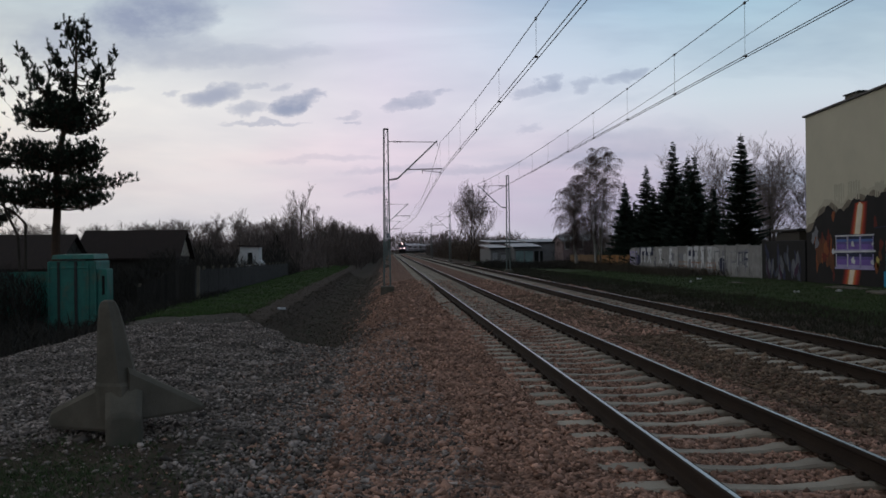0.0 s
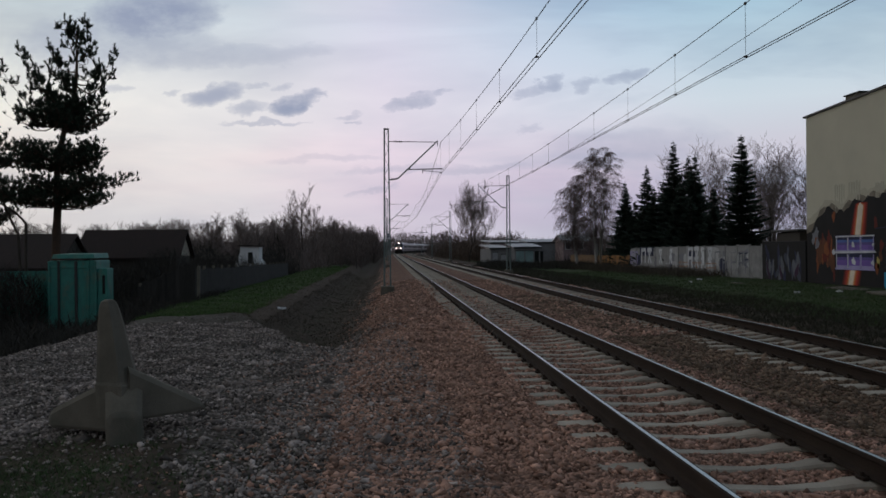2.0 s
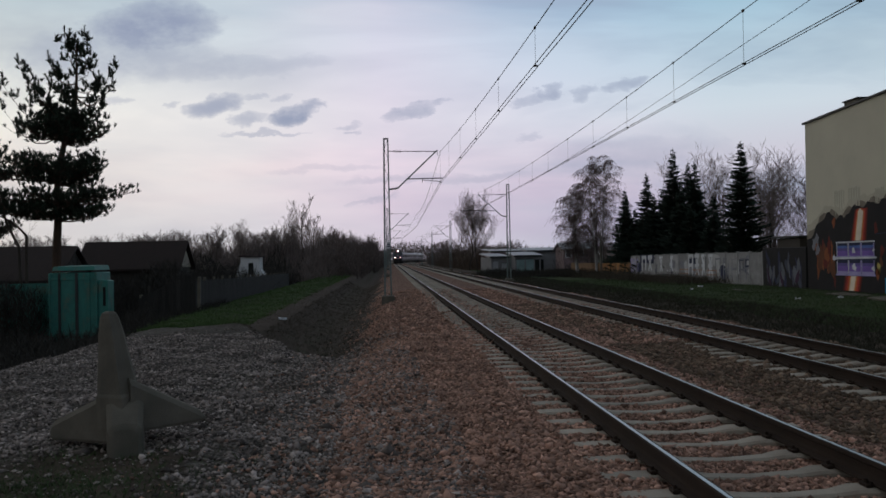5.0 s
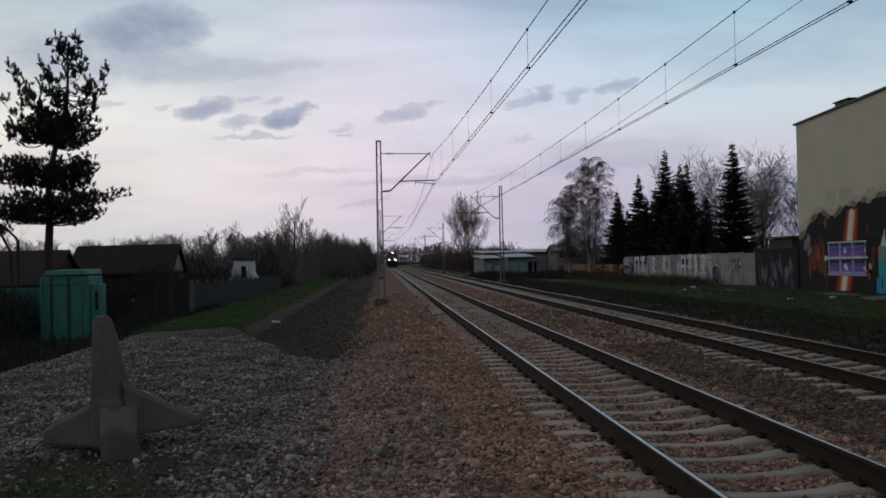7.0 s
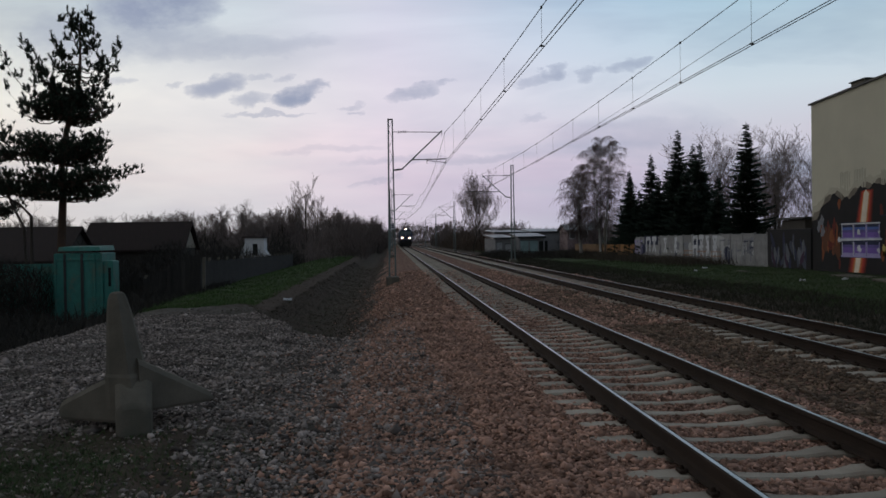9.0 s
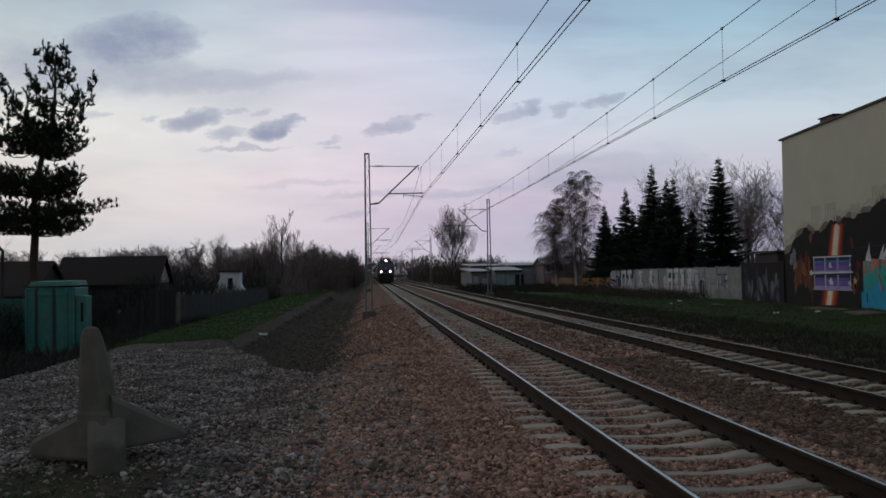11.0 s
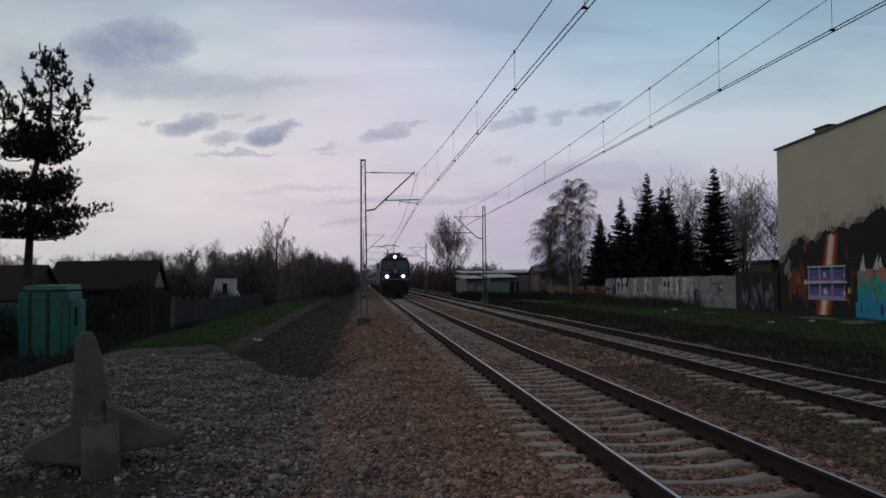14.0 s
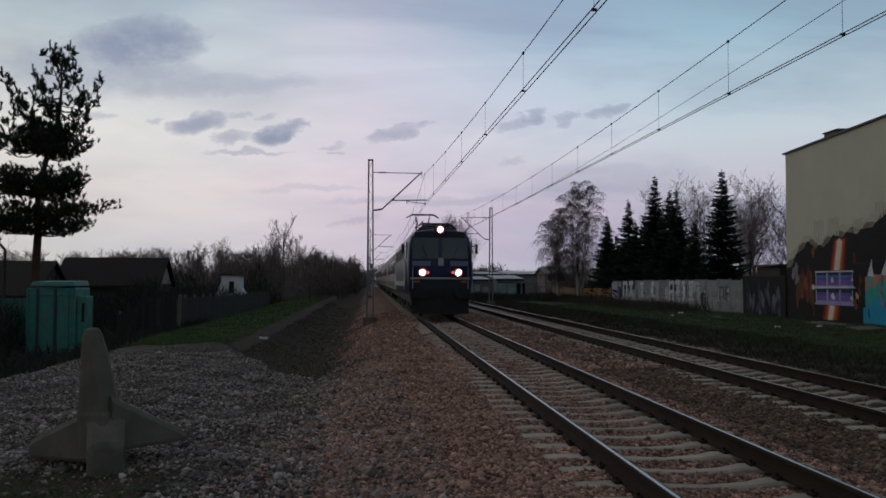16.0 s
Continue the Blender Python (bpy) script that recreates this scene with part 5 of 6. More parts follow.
for i, (x, y, top, r) in enumerate([(26.2, 93.6, 9.0, 1.8), (25.6, 91, 7.8, 1.7), (26.6, 87, 10.2, 1.9), (27.4, 84, 8.4, 2.0), (26.9, 79.5, 11.75, 2.1), (27.6, 77.5, 10.2, 1.9),
                                    (27.3, 75.0, 9.95, 2.0), (26.3, 76.0, 7.8, 1.9), (26.0, 82.5, 7.6, 1.9), (28.1, 66.8, 10.7, 2.0), (28.2, 73.0, 7.0, 1.6), (25.7, 88.0, 6.6, 1.8), (26.2, 73.0, 6.2, 1.8), (27.0, 70.0, 5.6, 1.7), (29.5, 80.0, 8.0, 2.1), (25.6, 85.0, 6.0, 1.8), (29.0, 88.0, 8.2, 2.0)]):
    make_spruce(x, y, top, r, 40 + i)


def make_birch(x, y, top, seed, stems, girth):
    """A weeping birch: pale stems, arching limbs, fine hanging twigs in a rounded head."""
    rnd = random.Random(seed)
    z0 = float(height(x, y)) - 0.1
    ob = thing("birch_tree", "bare weeping birch with pale trunks and hanging twigs", "birch tree", "birches", at=pose(x, y, z0))
    H = top - z0
    tr, c = Geo(), Geo()
    for lean, tall in stems:
        pts = [Vector((lean * 0.25, rnd.gauss(0, 0.2), 0))]
        for i in range(7):
            pts.append(pts[-1] + Vector((lean * 0.17 + rnd.gauss(0, 0.09), rnd.gauss(0, 0.12), H * tall * 0.132)))
        for i in range(7):
            tr.tube(pts[i], pts[i + 1], 0.15 * (1 - i / 8), 0.15 * (1 - (i + 1) / 8), 7, caps=False)
        for k in range(30):
            fz = 0.22 + 0.78 * k / 30
            i = min(6, int(fz * 7))
            p = pts[i].lerp(pts[i + 1], fz * 7 - i)
            a = k * 2.4 + rnd.uniform(-0.4, 0.4)
            L = girth * rnd.uniform(0.75, 1.2) * math.sqrt(max(0.08, 1 - ((fz - 0.5) / 0.56) ** 2))
            q = p
            for s in range(5):
                e = q + Vector((math.cos(a + rnd.gauss(0, 0.25)), math.sin(a + rnd.gauss(0, 0.25)), 0.95 - 0.36 * s)).normalized() * (L / 4.2)
                c.tube(q, e, 0.026 * (1 - s / 6), 0.026 * (1 - (s + 1) / 6), 3, caps=False)
                for _ in range(15):
                    b = q.lerp(e, rnd.random())
                    ln = rnd.uniform(0.45, 1.5) * (0.75 + 0.5 * (1 - fz))
                    dd = Vector((rnd.gauss(0, 0.6), rnd.gauss(0, 0.6), rnd.uniform(-0.2, 0.7)))
                    for j in range(3):
                        dd = (dd * 0.6 + Vector((rnd.gauss(0, 0.15), rnd.gauss(0, 0.15), -0.45))).normalized()
                        e2 = b + dd * (ln / 3)
                        c.tube(b, e2, 0.010, 0.006, 3, caps=False)
                        b = e2
                q = e
    part("trunk", tr, M_BIRCHBARK, ob, "pale peeling stems")
    part("crown", c, M_BIRCHTWIG, ob, "hanging reddish-brown twigs")


make_birch(24.0, 97.5, 14.3, 11, ((-0.7, 0.93), (0.1, 1.0), (0.7, 0.97)), 2.9)
make_birch(22.2, 100.0, 11.0, 12, ((-0.6, 0.9), (0.3, 1.0)), 2.2)
tagged(new("lamp_post", Geo().tube((0, 0, 0), (0, 0, 5.2), 0.09, 0.06, 8).mesh("lamp_post", M_CONC)), "slim pale concrete post beside the fence", "post").matrix_basis = pose(23.3, 93.2, -0.75)

# bare trees: behind the right-hand house and fence, and the round one by the store buildings
B1 = bare_tree("leafless tree with many fine upright twigs", 12.0, 21, pose(33.5, 86, -0.6), 12, 0.6, levels=3, twigs=5, min_r=0.009)
for i, (x, y, s, a) in enumerate([(37.0, 83, 0.98, 70), (40.5, 88, 1.0, 140), (35.4, 78, 0.86, 220), (38.2, 76, 0.8, 300), (31.0, 90, 0.95, 20), (42.5, 84, 0.9, 260), (36.0, 90, 0.9, 100), (33.6, 74, 0.72, 190), (41.0, 78, 0.7, 33), (36.5, 68, 0.62, 50), (38.5, 70, 0.66, 210), (34.6, 66, 0.56, 310), (32.0, 70, 0.6, 130), (44.0, 80, 0.8, 10), (30.2, 84, 0.8, 280)]):
    c = copy_thing(B1, pose(x, y, -0.6, 0, 0, a))
    c.scale = (s, s, s)
B2 = bare_tree("round leafless tree beside the store buildings", 10.9, 22, pose(14.4, 152, -0.6), 15, 0.50, width=0.52, levels=3, twigs=5, min_r=0.012)
c = copy_thing(B2, pose(16.2, 155, -0.6, 0, 0, 130))
c.scale = (0.95, 0.95, 0.96)
# the strip of bare trees behind the gardens
TALL = bare_tree("tall leafless poplar rising over the garden scrub", 12.6, 23, pose(-12.2, 122, -1.5), 14, 0.48, width=0.24, levels=3, twigs=4, min_r=0.011)
c = copy_thing(TALL, pose(-14.0, 127, -1.5, 0, 0, 120))
c.scale = (0.85, 0.85, 0.92)
c = copy_thing(TALL, pose(-9.8, 118, -1.5, 0, 0, 220))
c.scale = (0.8, 0.8, 0.80)
SMALL = [bare_tree("small leafless tree in the scrub behind the gardens", 7.5, 30 + k, pose(-20 - 9 * k, 132 + 3 * k, -1.5), 13, 0.58, width=0.36, levels=2, twigs=7, min_r=0.014, group="trees behind the gardens") for k in range(4)]
rnd = random.Random(77)
for i in range(110):
    y = rnd.uniform(96, 190)
    px = rnd.uniform(-0.46, -0.035)
    x = px * y
    c = copy_thing(rnd.choice(SMALL), pose(x, y, -1.5, 0, 0, rnd.uniform(0, 360)))
    s = rnd.uniform(0.72, 1.10) * (0.6 + 0.42 * y / 130) * (0.9 if px < -0.25 else 0.98)
    c.scale = (s, s, s)
for i in range(26):
    y = rnd.uniform(150, 330)
    x = float(shift(y)) + rnd.choice([-1, 1]) * rnd.uniform(7, 10) + (rnd.uniform(0, 40) if rnd.random() < 0.6 else -rnd.uniform(0, 20))
    u = x - float(shift(y))
    if -6 < u < 13:
        x += 16
    c = copy_thing(rnd.choice(SMALL), pose(x, y, -1.2, 0, 0, rnd.uniform(0, 360)))
    s = rnd.uniform(0.6, 1.0)
    c.scale = (s, s, s)


for i in range(12):
    y = rnd.uniform(150, 235)
    c = copy_thing(rnd.choice(SMALL), pose(rnd.uniform(-7.5, -2.4), y, -1.2, 0, 0, rnd.uniform(0, 360)))
    s = rnd.uniform(0.75, 1.05)
    c.scale = (s * 0.8, s * 0.8, s)


def blades(name, n, place, tall, width, m, label, cat, seed, lean=0.4, cluster=1):
    """A thicket of thin stems, blades or twigs, too many to count."""
    r = np.random.RandomState(seed)
    base = place(r, n)
    if cluster > 1:
        base = np.repeat(base, cluster, 0)
        base[:, :2] += r.normal(0, 0.12 * tall, (len(base), 2))
    n = len(base)
    h = tall * r.uniform(0.45, 1.15, n)
    if base.shape[1] > 3:
        h = h * base[:, 3]
    ang = r.uniform(0, 6.283, n)
    d = np.stack([np.cos(ang), np.sin(ang)], 1)
    z = height(base[:, 0], base[:, 1], True) - 0.02 if base.shape[1] < 3 else base[:, 2]
    tip = base[:, :2] + r.normal(0, lean, (n, 2)) * h[:, None]
    w = (width * r.uniform(0.6, 1.4, n))[:, None]
    a = np.concatenate([base[:, :2] - d * w, z[:, None]], 1)
    b = np.concatenate([base[:, :2] + d * w, z[:, None]], 1)
    c = np.concatenate([tip, (z + h)[:, None]], 1)
    v = np.stack([a, b, c], 1).reshape(-1, 3)
    t = np.arange(len(v)).reshape(-1, 3)
    tagged(new(name, fast_mesh(name, v, t, m)), label, cat, kind="stuff")


def box_place(x0, x1, y0, y1, zlow=0.0, zhigh=None, bias=1.0):
    def f(r, n):
        y = y0 + (y1 - y0) * r.uniform(0, 1, n) ** bias
        x = r.uniform(x0, x1, n) + shift(y)
        if zhigh is None:
            return np.stack([x, y], 1)
        hump = 0.65 + 0.35 * np.sin(x * 0.8 + 1.3 * np.sin(y * 0.23)) * np.sin(y * 0.31 + x * 0.2)
        return np.stack([x, y, height(x, y) + r.uniform(0, 1, n) ** 1.3 * zhigh * hump, np.ones(n)], 1)
    return f


blades("garden_scrub", 34000, box_place(-30, -9.6, 44, 96, 0, 2.5), 0.9, 0.022, M_SCRUB, "dark tangled garden scrub and hedges behind the fence", "bushes", 1, 0.55)
blades("garden_scrub", 20000, box_place(-28, -10.8, 46, 59, 0, 3.3), 0.7, 0.02, M_SCRUB, "dark bushes before the cottages", "bushes", 20, 0.6)
blades("garden_scrub", 26000, box_place(-42, -10.0, 78, 104, 0, 4.4), 0.8, 0.03, M_SCRUB, "dark bushes round the cottages", "bushes", 2, 0.55)
blades("far_scrub", 90000, box_place(-90, -6.5, 92, 185, 0, 4.5), 1.1, 0.030, M_TWIG, "brown leafless scrub behind the gardens", "bushes", 3, 0.45)
blades("hedge_by_line", 22000, box_place(-8.8, -3.4, 112, 180, 0, 5.4), 0.9, 0.026, M_HEDGE, "dark leafless thicket close to the line", "bushes", 4, 0.35)
blades("far_hedge", 36000, box_place(-14, -2.2, 178, 330, 0, 6.8), 1.1, 0.045, M_HEDGE, "brown leafless hedge along the far line", "bushes", 17, 0.35)
blades("far_hedge", 22000, box_place(13, 60, 235, 330, 0, 5.0), 1.3, 0.06, M_HEDGE, "brown leafless hedge beyond the far tracks", "bushes", 18, 0.35)
blades("yard_scrub", 9000, box_place(11.8, 24, 92, 117, 0, 0.7), 0.5, 0.02, M_SCRUB, "dark scrub before the garages", "bushes", 19, 0.5)
blades("thicket", 22000, box_place(13, 24, 150, 240, 0, 4.4), 0.9, 0.032, mat("red_brown_twigs", (0.10, 0.066, 0.05), (0.07, 0.048, 0.038), 0.5, 0.95, bump=0, island=0.4), "reddish brown thicket beside the far tracks", "bushes", 5, 0.45)
blades("far_wood", 80000, lambda r, n: (lambda y, x: np.stack([x, y, -1 + r.uniform(0, 1, n) * (8.0 + 3.0 * np.sin(x * 0.05) * np.sin(x * 0.013 + 1) + 1.6 * np.sin(x * 0.21)), np.ones(n)], 1))(r.uniform(430, 640, n), r.uniform(-420, 520, n)), 2.6, 0.20, M_TWIG, "far bare wood along the horizon", "woods", 6, 0.3)
blades("roadside_scrub", 12000, box_place(25, 45, 60, 130, 0, 2.4), 1.2, 0.03, M_SCRUB, "dark undergrowth behind the concrete fence", "bushes", 7, 0.5)
blades("fence_weeds", 9000, box_place(19.5, 23.8, 58, 118, 0, 0.5), 0.55, 0.018, M_DRY, "dry brown weeds at the foot of the fence", "weeds", 8, 0.5)
blades("slope_weeds", 44000, box_place(9.9, 15.5, 14, 120, bias=1.4), 0.19, 0.013, M_SLOPE, "dry weeds on the slope beside the second track", "weeds", 9, 0.6, 2)
blades("verge_grass", 34000, box_place(-8.6, -4.7, 28, 110, bias=1.5), 0.13, 0.014, M_VERGE, "short spring grass on the verge", "grass", 10, 0.5)
blades("meadow_grass", 52000, box_place(13.2, 24.0, 22, 80, bias=1.4), 0.15, 0.012, M_GRASS, "short green grass below the house wall", "grass", 11, 0.5)


def ditch_place(r, n):
    """Thick on the far flank and the floor, thinning out up the ballast slope."""
    y = 18 + 72 * r.uniform(0, 1, n) ** 1.6
    x = -4.0 + 4.1 * r.uniform(0, 1, n) ** 1.2
    rim = np.interp(x, [-4.1, -2.96, -2.29, -1.65, -1.14, -0.5, 0.4], [24.6, 22.3, 20.2, 18.8, 18.2, 18.2, 21])
    keep = (y > rim + r.normal(0, 0.35, n)) & (r.uniform(0, 1, n) < np.interp(x, [-3.5, -1.6, -0.8, 0.1], [1.0, 1.0, 0.35, 0.05]))
    return np.stack([x, y], 1)[keep]


M_DITCH = mat("damp_matted_weeds", (0.060, 0.049, 0.032), (0.036, 0.031, 0.021), 0.5, 0.95, bump=0, island=0.35)
blades("ditch_weeds", 42000, ditch_place, 0.075, 0.016, M_DITCH, "short matted dark weeds in the ditch", "weeds", 12, 0.9)
blades("path_weeds", 5000, box_place(-4.9, -3.3, 24.5, 90, bias=1.4), 0.07, 0.012, M_DRY, "trodden brown weeds along the path", "weeds", 21, 0.9)
blades("bank_weeds", 12000, box_place(-11.0, -7.9, 14, 44), 0.36, 0.012, M_SCRUB, "dark weeds on the bank below the gravel", "weeds", 13, 0.5)
blades("bank_scrub", 15000, box_place(-19, -8.9, 22, 34.6, 0, 0.9), 0.5, 0.016, M_SCRUB, "dark bramble scrub below the gravel bank", "bushes", 15, 0.6)
blades("bank_scrub", 7000, box_place(-20, -13.7, 33.2, 36, 0, 2.6), 0.6, 0.016, M_SCRUB, "dark bush beside the green container", "bushes", 16, 0.6)
blades("gravel_weeds", 3600, lambda r, n: np.stack([r.normal(-3.5, 0.9, n), r.normal(7.5, 0.8, n)], 1), 0.08, 0.006, M_GRASS, "thin weeds growing through the gravel", "weeds", 14, 0.8, 3)


# ---------- loose stones ----------
def stones(name, n, place, size, m, label, seed, lift=0.25):
    """Angular broken stones lying on the ground."""
    r = np.random.RandomState(seed)
    ico = np.array([(1, 0.1, 0), (-1, 0, 0.1), (0.1, 1, 0), (0, -1, -0.1), (0, 0.1, 1), (0.1, 0, -1)])
    fac = np.array([(4, 0, 2), (4, 2, 1), (4, 1, 3), (4, 3, 0), (5, 2, 0), (5, 1, 2), (5, 3, 1), (5, 0, 3)])
    base = place(r, n)
    if m is M_GREYSTONE:   # the corner by the tripod is trodden earth with fewer stones
        bare = smooth01((-1.2 - base[:, 0] + 0.3 * np.sin(base[:, 1] * 2.1)) / 0.8) * smooth01((9.9 - base[:, 1] + 0.4 * np.sin(base[:, 0] * 1.7)) / 1.5) * 0.88 + 0.2 * smooth01((-3.0 - base[:, 0]) / 2.0)
        base = base[r.uniform(0, 1, len(base)) > bare]
    n = len(base)
    s = size * np.exp(r.normal(0, 0.33, n))
    p = (ico[None] * (1 + r.uniform(-0.35, 0.4, (n, 6, 1))) + r.normal(0, 0.22, (n, 6, 3))) * np.stack([r.uniform(0.75, 1.35, n), r.uniform(0.75, 1.35, n), r.uniform(0.45, 0.85, n)], 1)[:, None]
    a = r.uniform(0, 6.283, n)
    tilt = r.normal(0, 0.45, n)
    ca, sa, ct, st = np.cos(a)[:, None], np.sin(a)[:, None], np.cos(tilt)[:, None], np.sin(tilt)[:, None]
    x, y, z = p[..., 0], p[..., 1], p[..., 2]
    y, z = y * ct - z * st, y * st + z * ct
    x, y = x * ca - y * sa, x * sa + y * ca
    p = np.stack([x, y, z], -1) * s[:, None, None]
    zz = height(base[:, 0], base[:, 1]) + s * lift
    p += np.stack([base[:, 0], base[:, 1], zz], 1)[:, None]
    v = p.reshape(-1, 3)
    tri = (fac[None] + (np.arange(n) * 6)[:, None, None]).reshape(-1, 3)
    tagged(new(name, fast_mesh(name, v, tri, m)), label, "stones", kind="stuff")


def ballast_place(x0, x1, y0, y1, bias):
    def f(r, n):
        y = y0 + (y1 - y0) * r.uniform(0, 1, n) ** bias
        x = r.uniform(x0, x1, n) + np.where(r.uniform(0, 1, n) < 0.3, -np.abs(r.normal(0, 0.7, n)), 0)
        keep = np.ones(n, bool)
        for c, (first, gap) in zip((T1, T2), SLEEPERS):
            k = np.abs((y - first) / gap - np.round((y - first) / gap)) * gap
            d = np.abs(x - c)
            keep &= ~((d < 1.27) & (k < np.where(d > 1.05, 0.06, 0.105) + 0.02 * r.normal(0, 1, n)))
            keep &= ~(np.abs(d - 0.7535) < 0.085)
        return np.stack([x, y], 1)[keep]
    return f


stones("ballast", 88000, ballast_place(-0.6, 4.5, 4.8, 22, 1.7), 0.021, M_STONE, "reddish brown broken ballast stones", 1)
stones("ballast", 26000, ballast_place(-0.7, 9.3, 18, 52, 1.5), 0.032, M_STONE, "reddish brown broken ballast stones", 2)
# dark brown stones, part of the darkness being vignetting put into the colour
stones("ballast", 40000, ballast_place(4.7, 9.6, 6.5, 34, 1.7), 0.027, M_DIMSTONE, "darker brown ballast stones between the tracks, dimmed further for lens vignetting", 5)
stones("gravel", 95000, lambda r, n: (lambda y: np.stack([r.uniform(-1, 1, n) * np.interp(y, [4.8, 22], [3.8, 4.3]) + np.interp(y, [4.8, 22], [-2.9, -4.1]), y], 1))(4.8 + 20 * r.uniform(0, 1, n) ** 1.7), 0.020, M_GREYSTONE, "grey and brown loose gravel stones", 3)
stones("gravel", 1000, lambda r, n: np.stack([r.uniform(-8.3, 0.5, n), 5 + 21 * r.uniform(0, 1, n) ** 1.3], 1), 0.034, M_GREYSTONE, "larger loose stones in the gravel", 4)

# scraps of litter in the grass
for i, (x, y, a) in enumerate([(-4.1, 33.5, 20), (18.6, 52, 70), (19.9, 54, 10), (19.0, 39, 40), (-8.9, 21.5, 0), (20.6, 38.2, 80)]):
    g = Geo().loft([[(-0.16, -0.11, 0), (0.15, -0.10, 0), (0.17, 0.10, 0), (-0.13, 0.12, 0)], [(-0.12, -0.10, 0.07), (0.16, -0.06, 0.10), (0.12, 0.11, 0.05), (-0.14, 0.07, 0.11)]])
    tagged(new("litter", g.mesh("litter", P_WHITE)), "crumpled white scrap lying in the grass", "litter", "scraps of litter").matrix_basis = pose(x, y, float(height(x, y)) + 0.0, 0, 0, a)


# ---------- the train ----------
def ring(y, prof, kx=1.0, kz=1.0):
    """A closed cross-section of a vehicle body at y out of half a profile."""
    half = [(x * kx, z * kz if z > 2.4 else z) for x, z in prof]
    full = half + [(-x, z) for x, z in reversed(half) if x > 1e-6]
    return full


def bogie(parent, y, wheels=2, base=2.6, r=0.62, name="bogie"):
    b = part(name, Geo().box((0, y, 0.75), (2.3, base + 1.3, 0.35), bev=0.05), M_UNDER, parent, "grimy steel bogie")
    for s in (-1, 1):
        part("side_frame", Geo().box((s * 1.05, y, 0.70), (0.16, base + 1.1, 0.5), bev=0.06), M_UNDER, b)
    for k in range(wheels):
        yy = y + (k - (wheels - 1) / 2) * base
        for s in (-1, 1):
            part("wheel", Geo().disc((s * 0.75, yy, r), r, "x", 0.13, 20).disc((s * 0.68, yy, r), r + 0.03, "x", 0.03, 20), M_UNDER, b)
        part("axle", Geo().tube((-0.8, yy, r), (0.8, yy, r), 0.08, 0.08, 8), M_UNDER, b)
    return b


LOCO_L, COACH_L = 16.2, 24.9
LOCO_PROF = [(1.30, 1.02), (1.42, 1.10), (1.48, 1.60), (1.49, 2.20), (1.47, 2.70), (1.43, 3.25), (1.34, 3.55), (1.14, 3.76), (0.6, 3.86), (0.0, 3.88)]


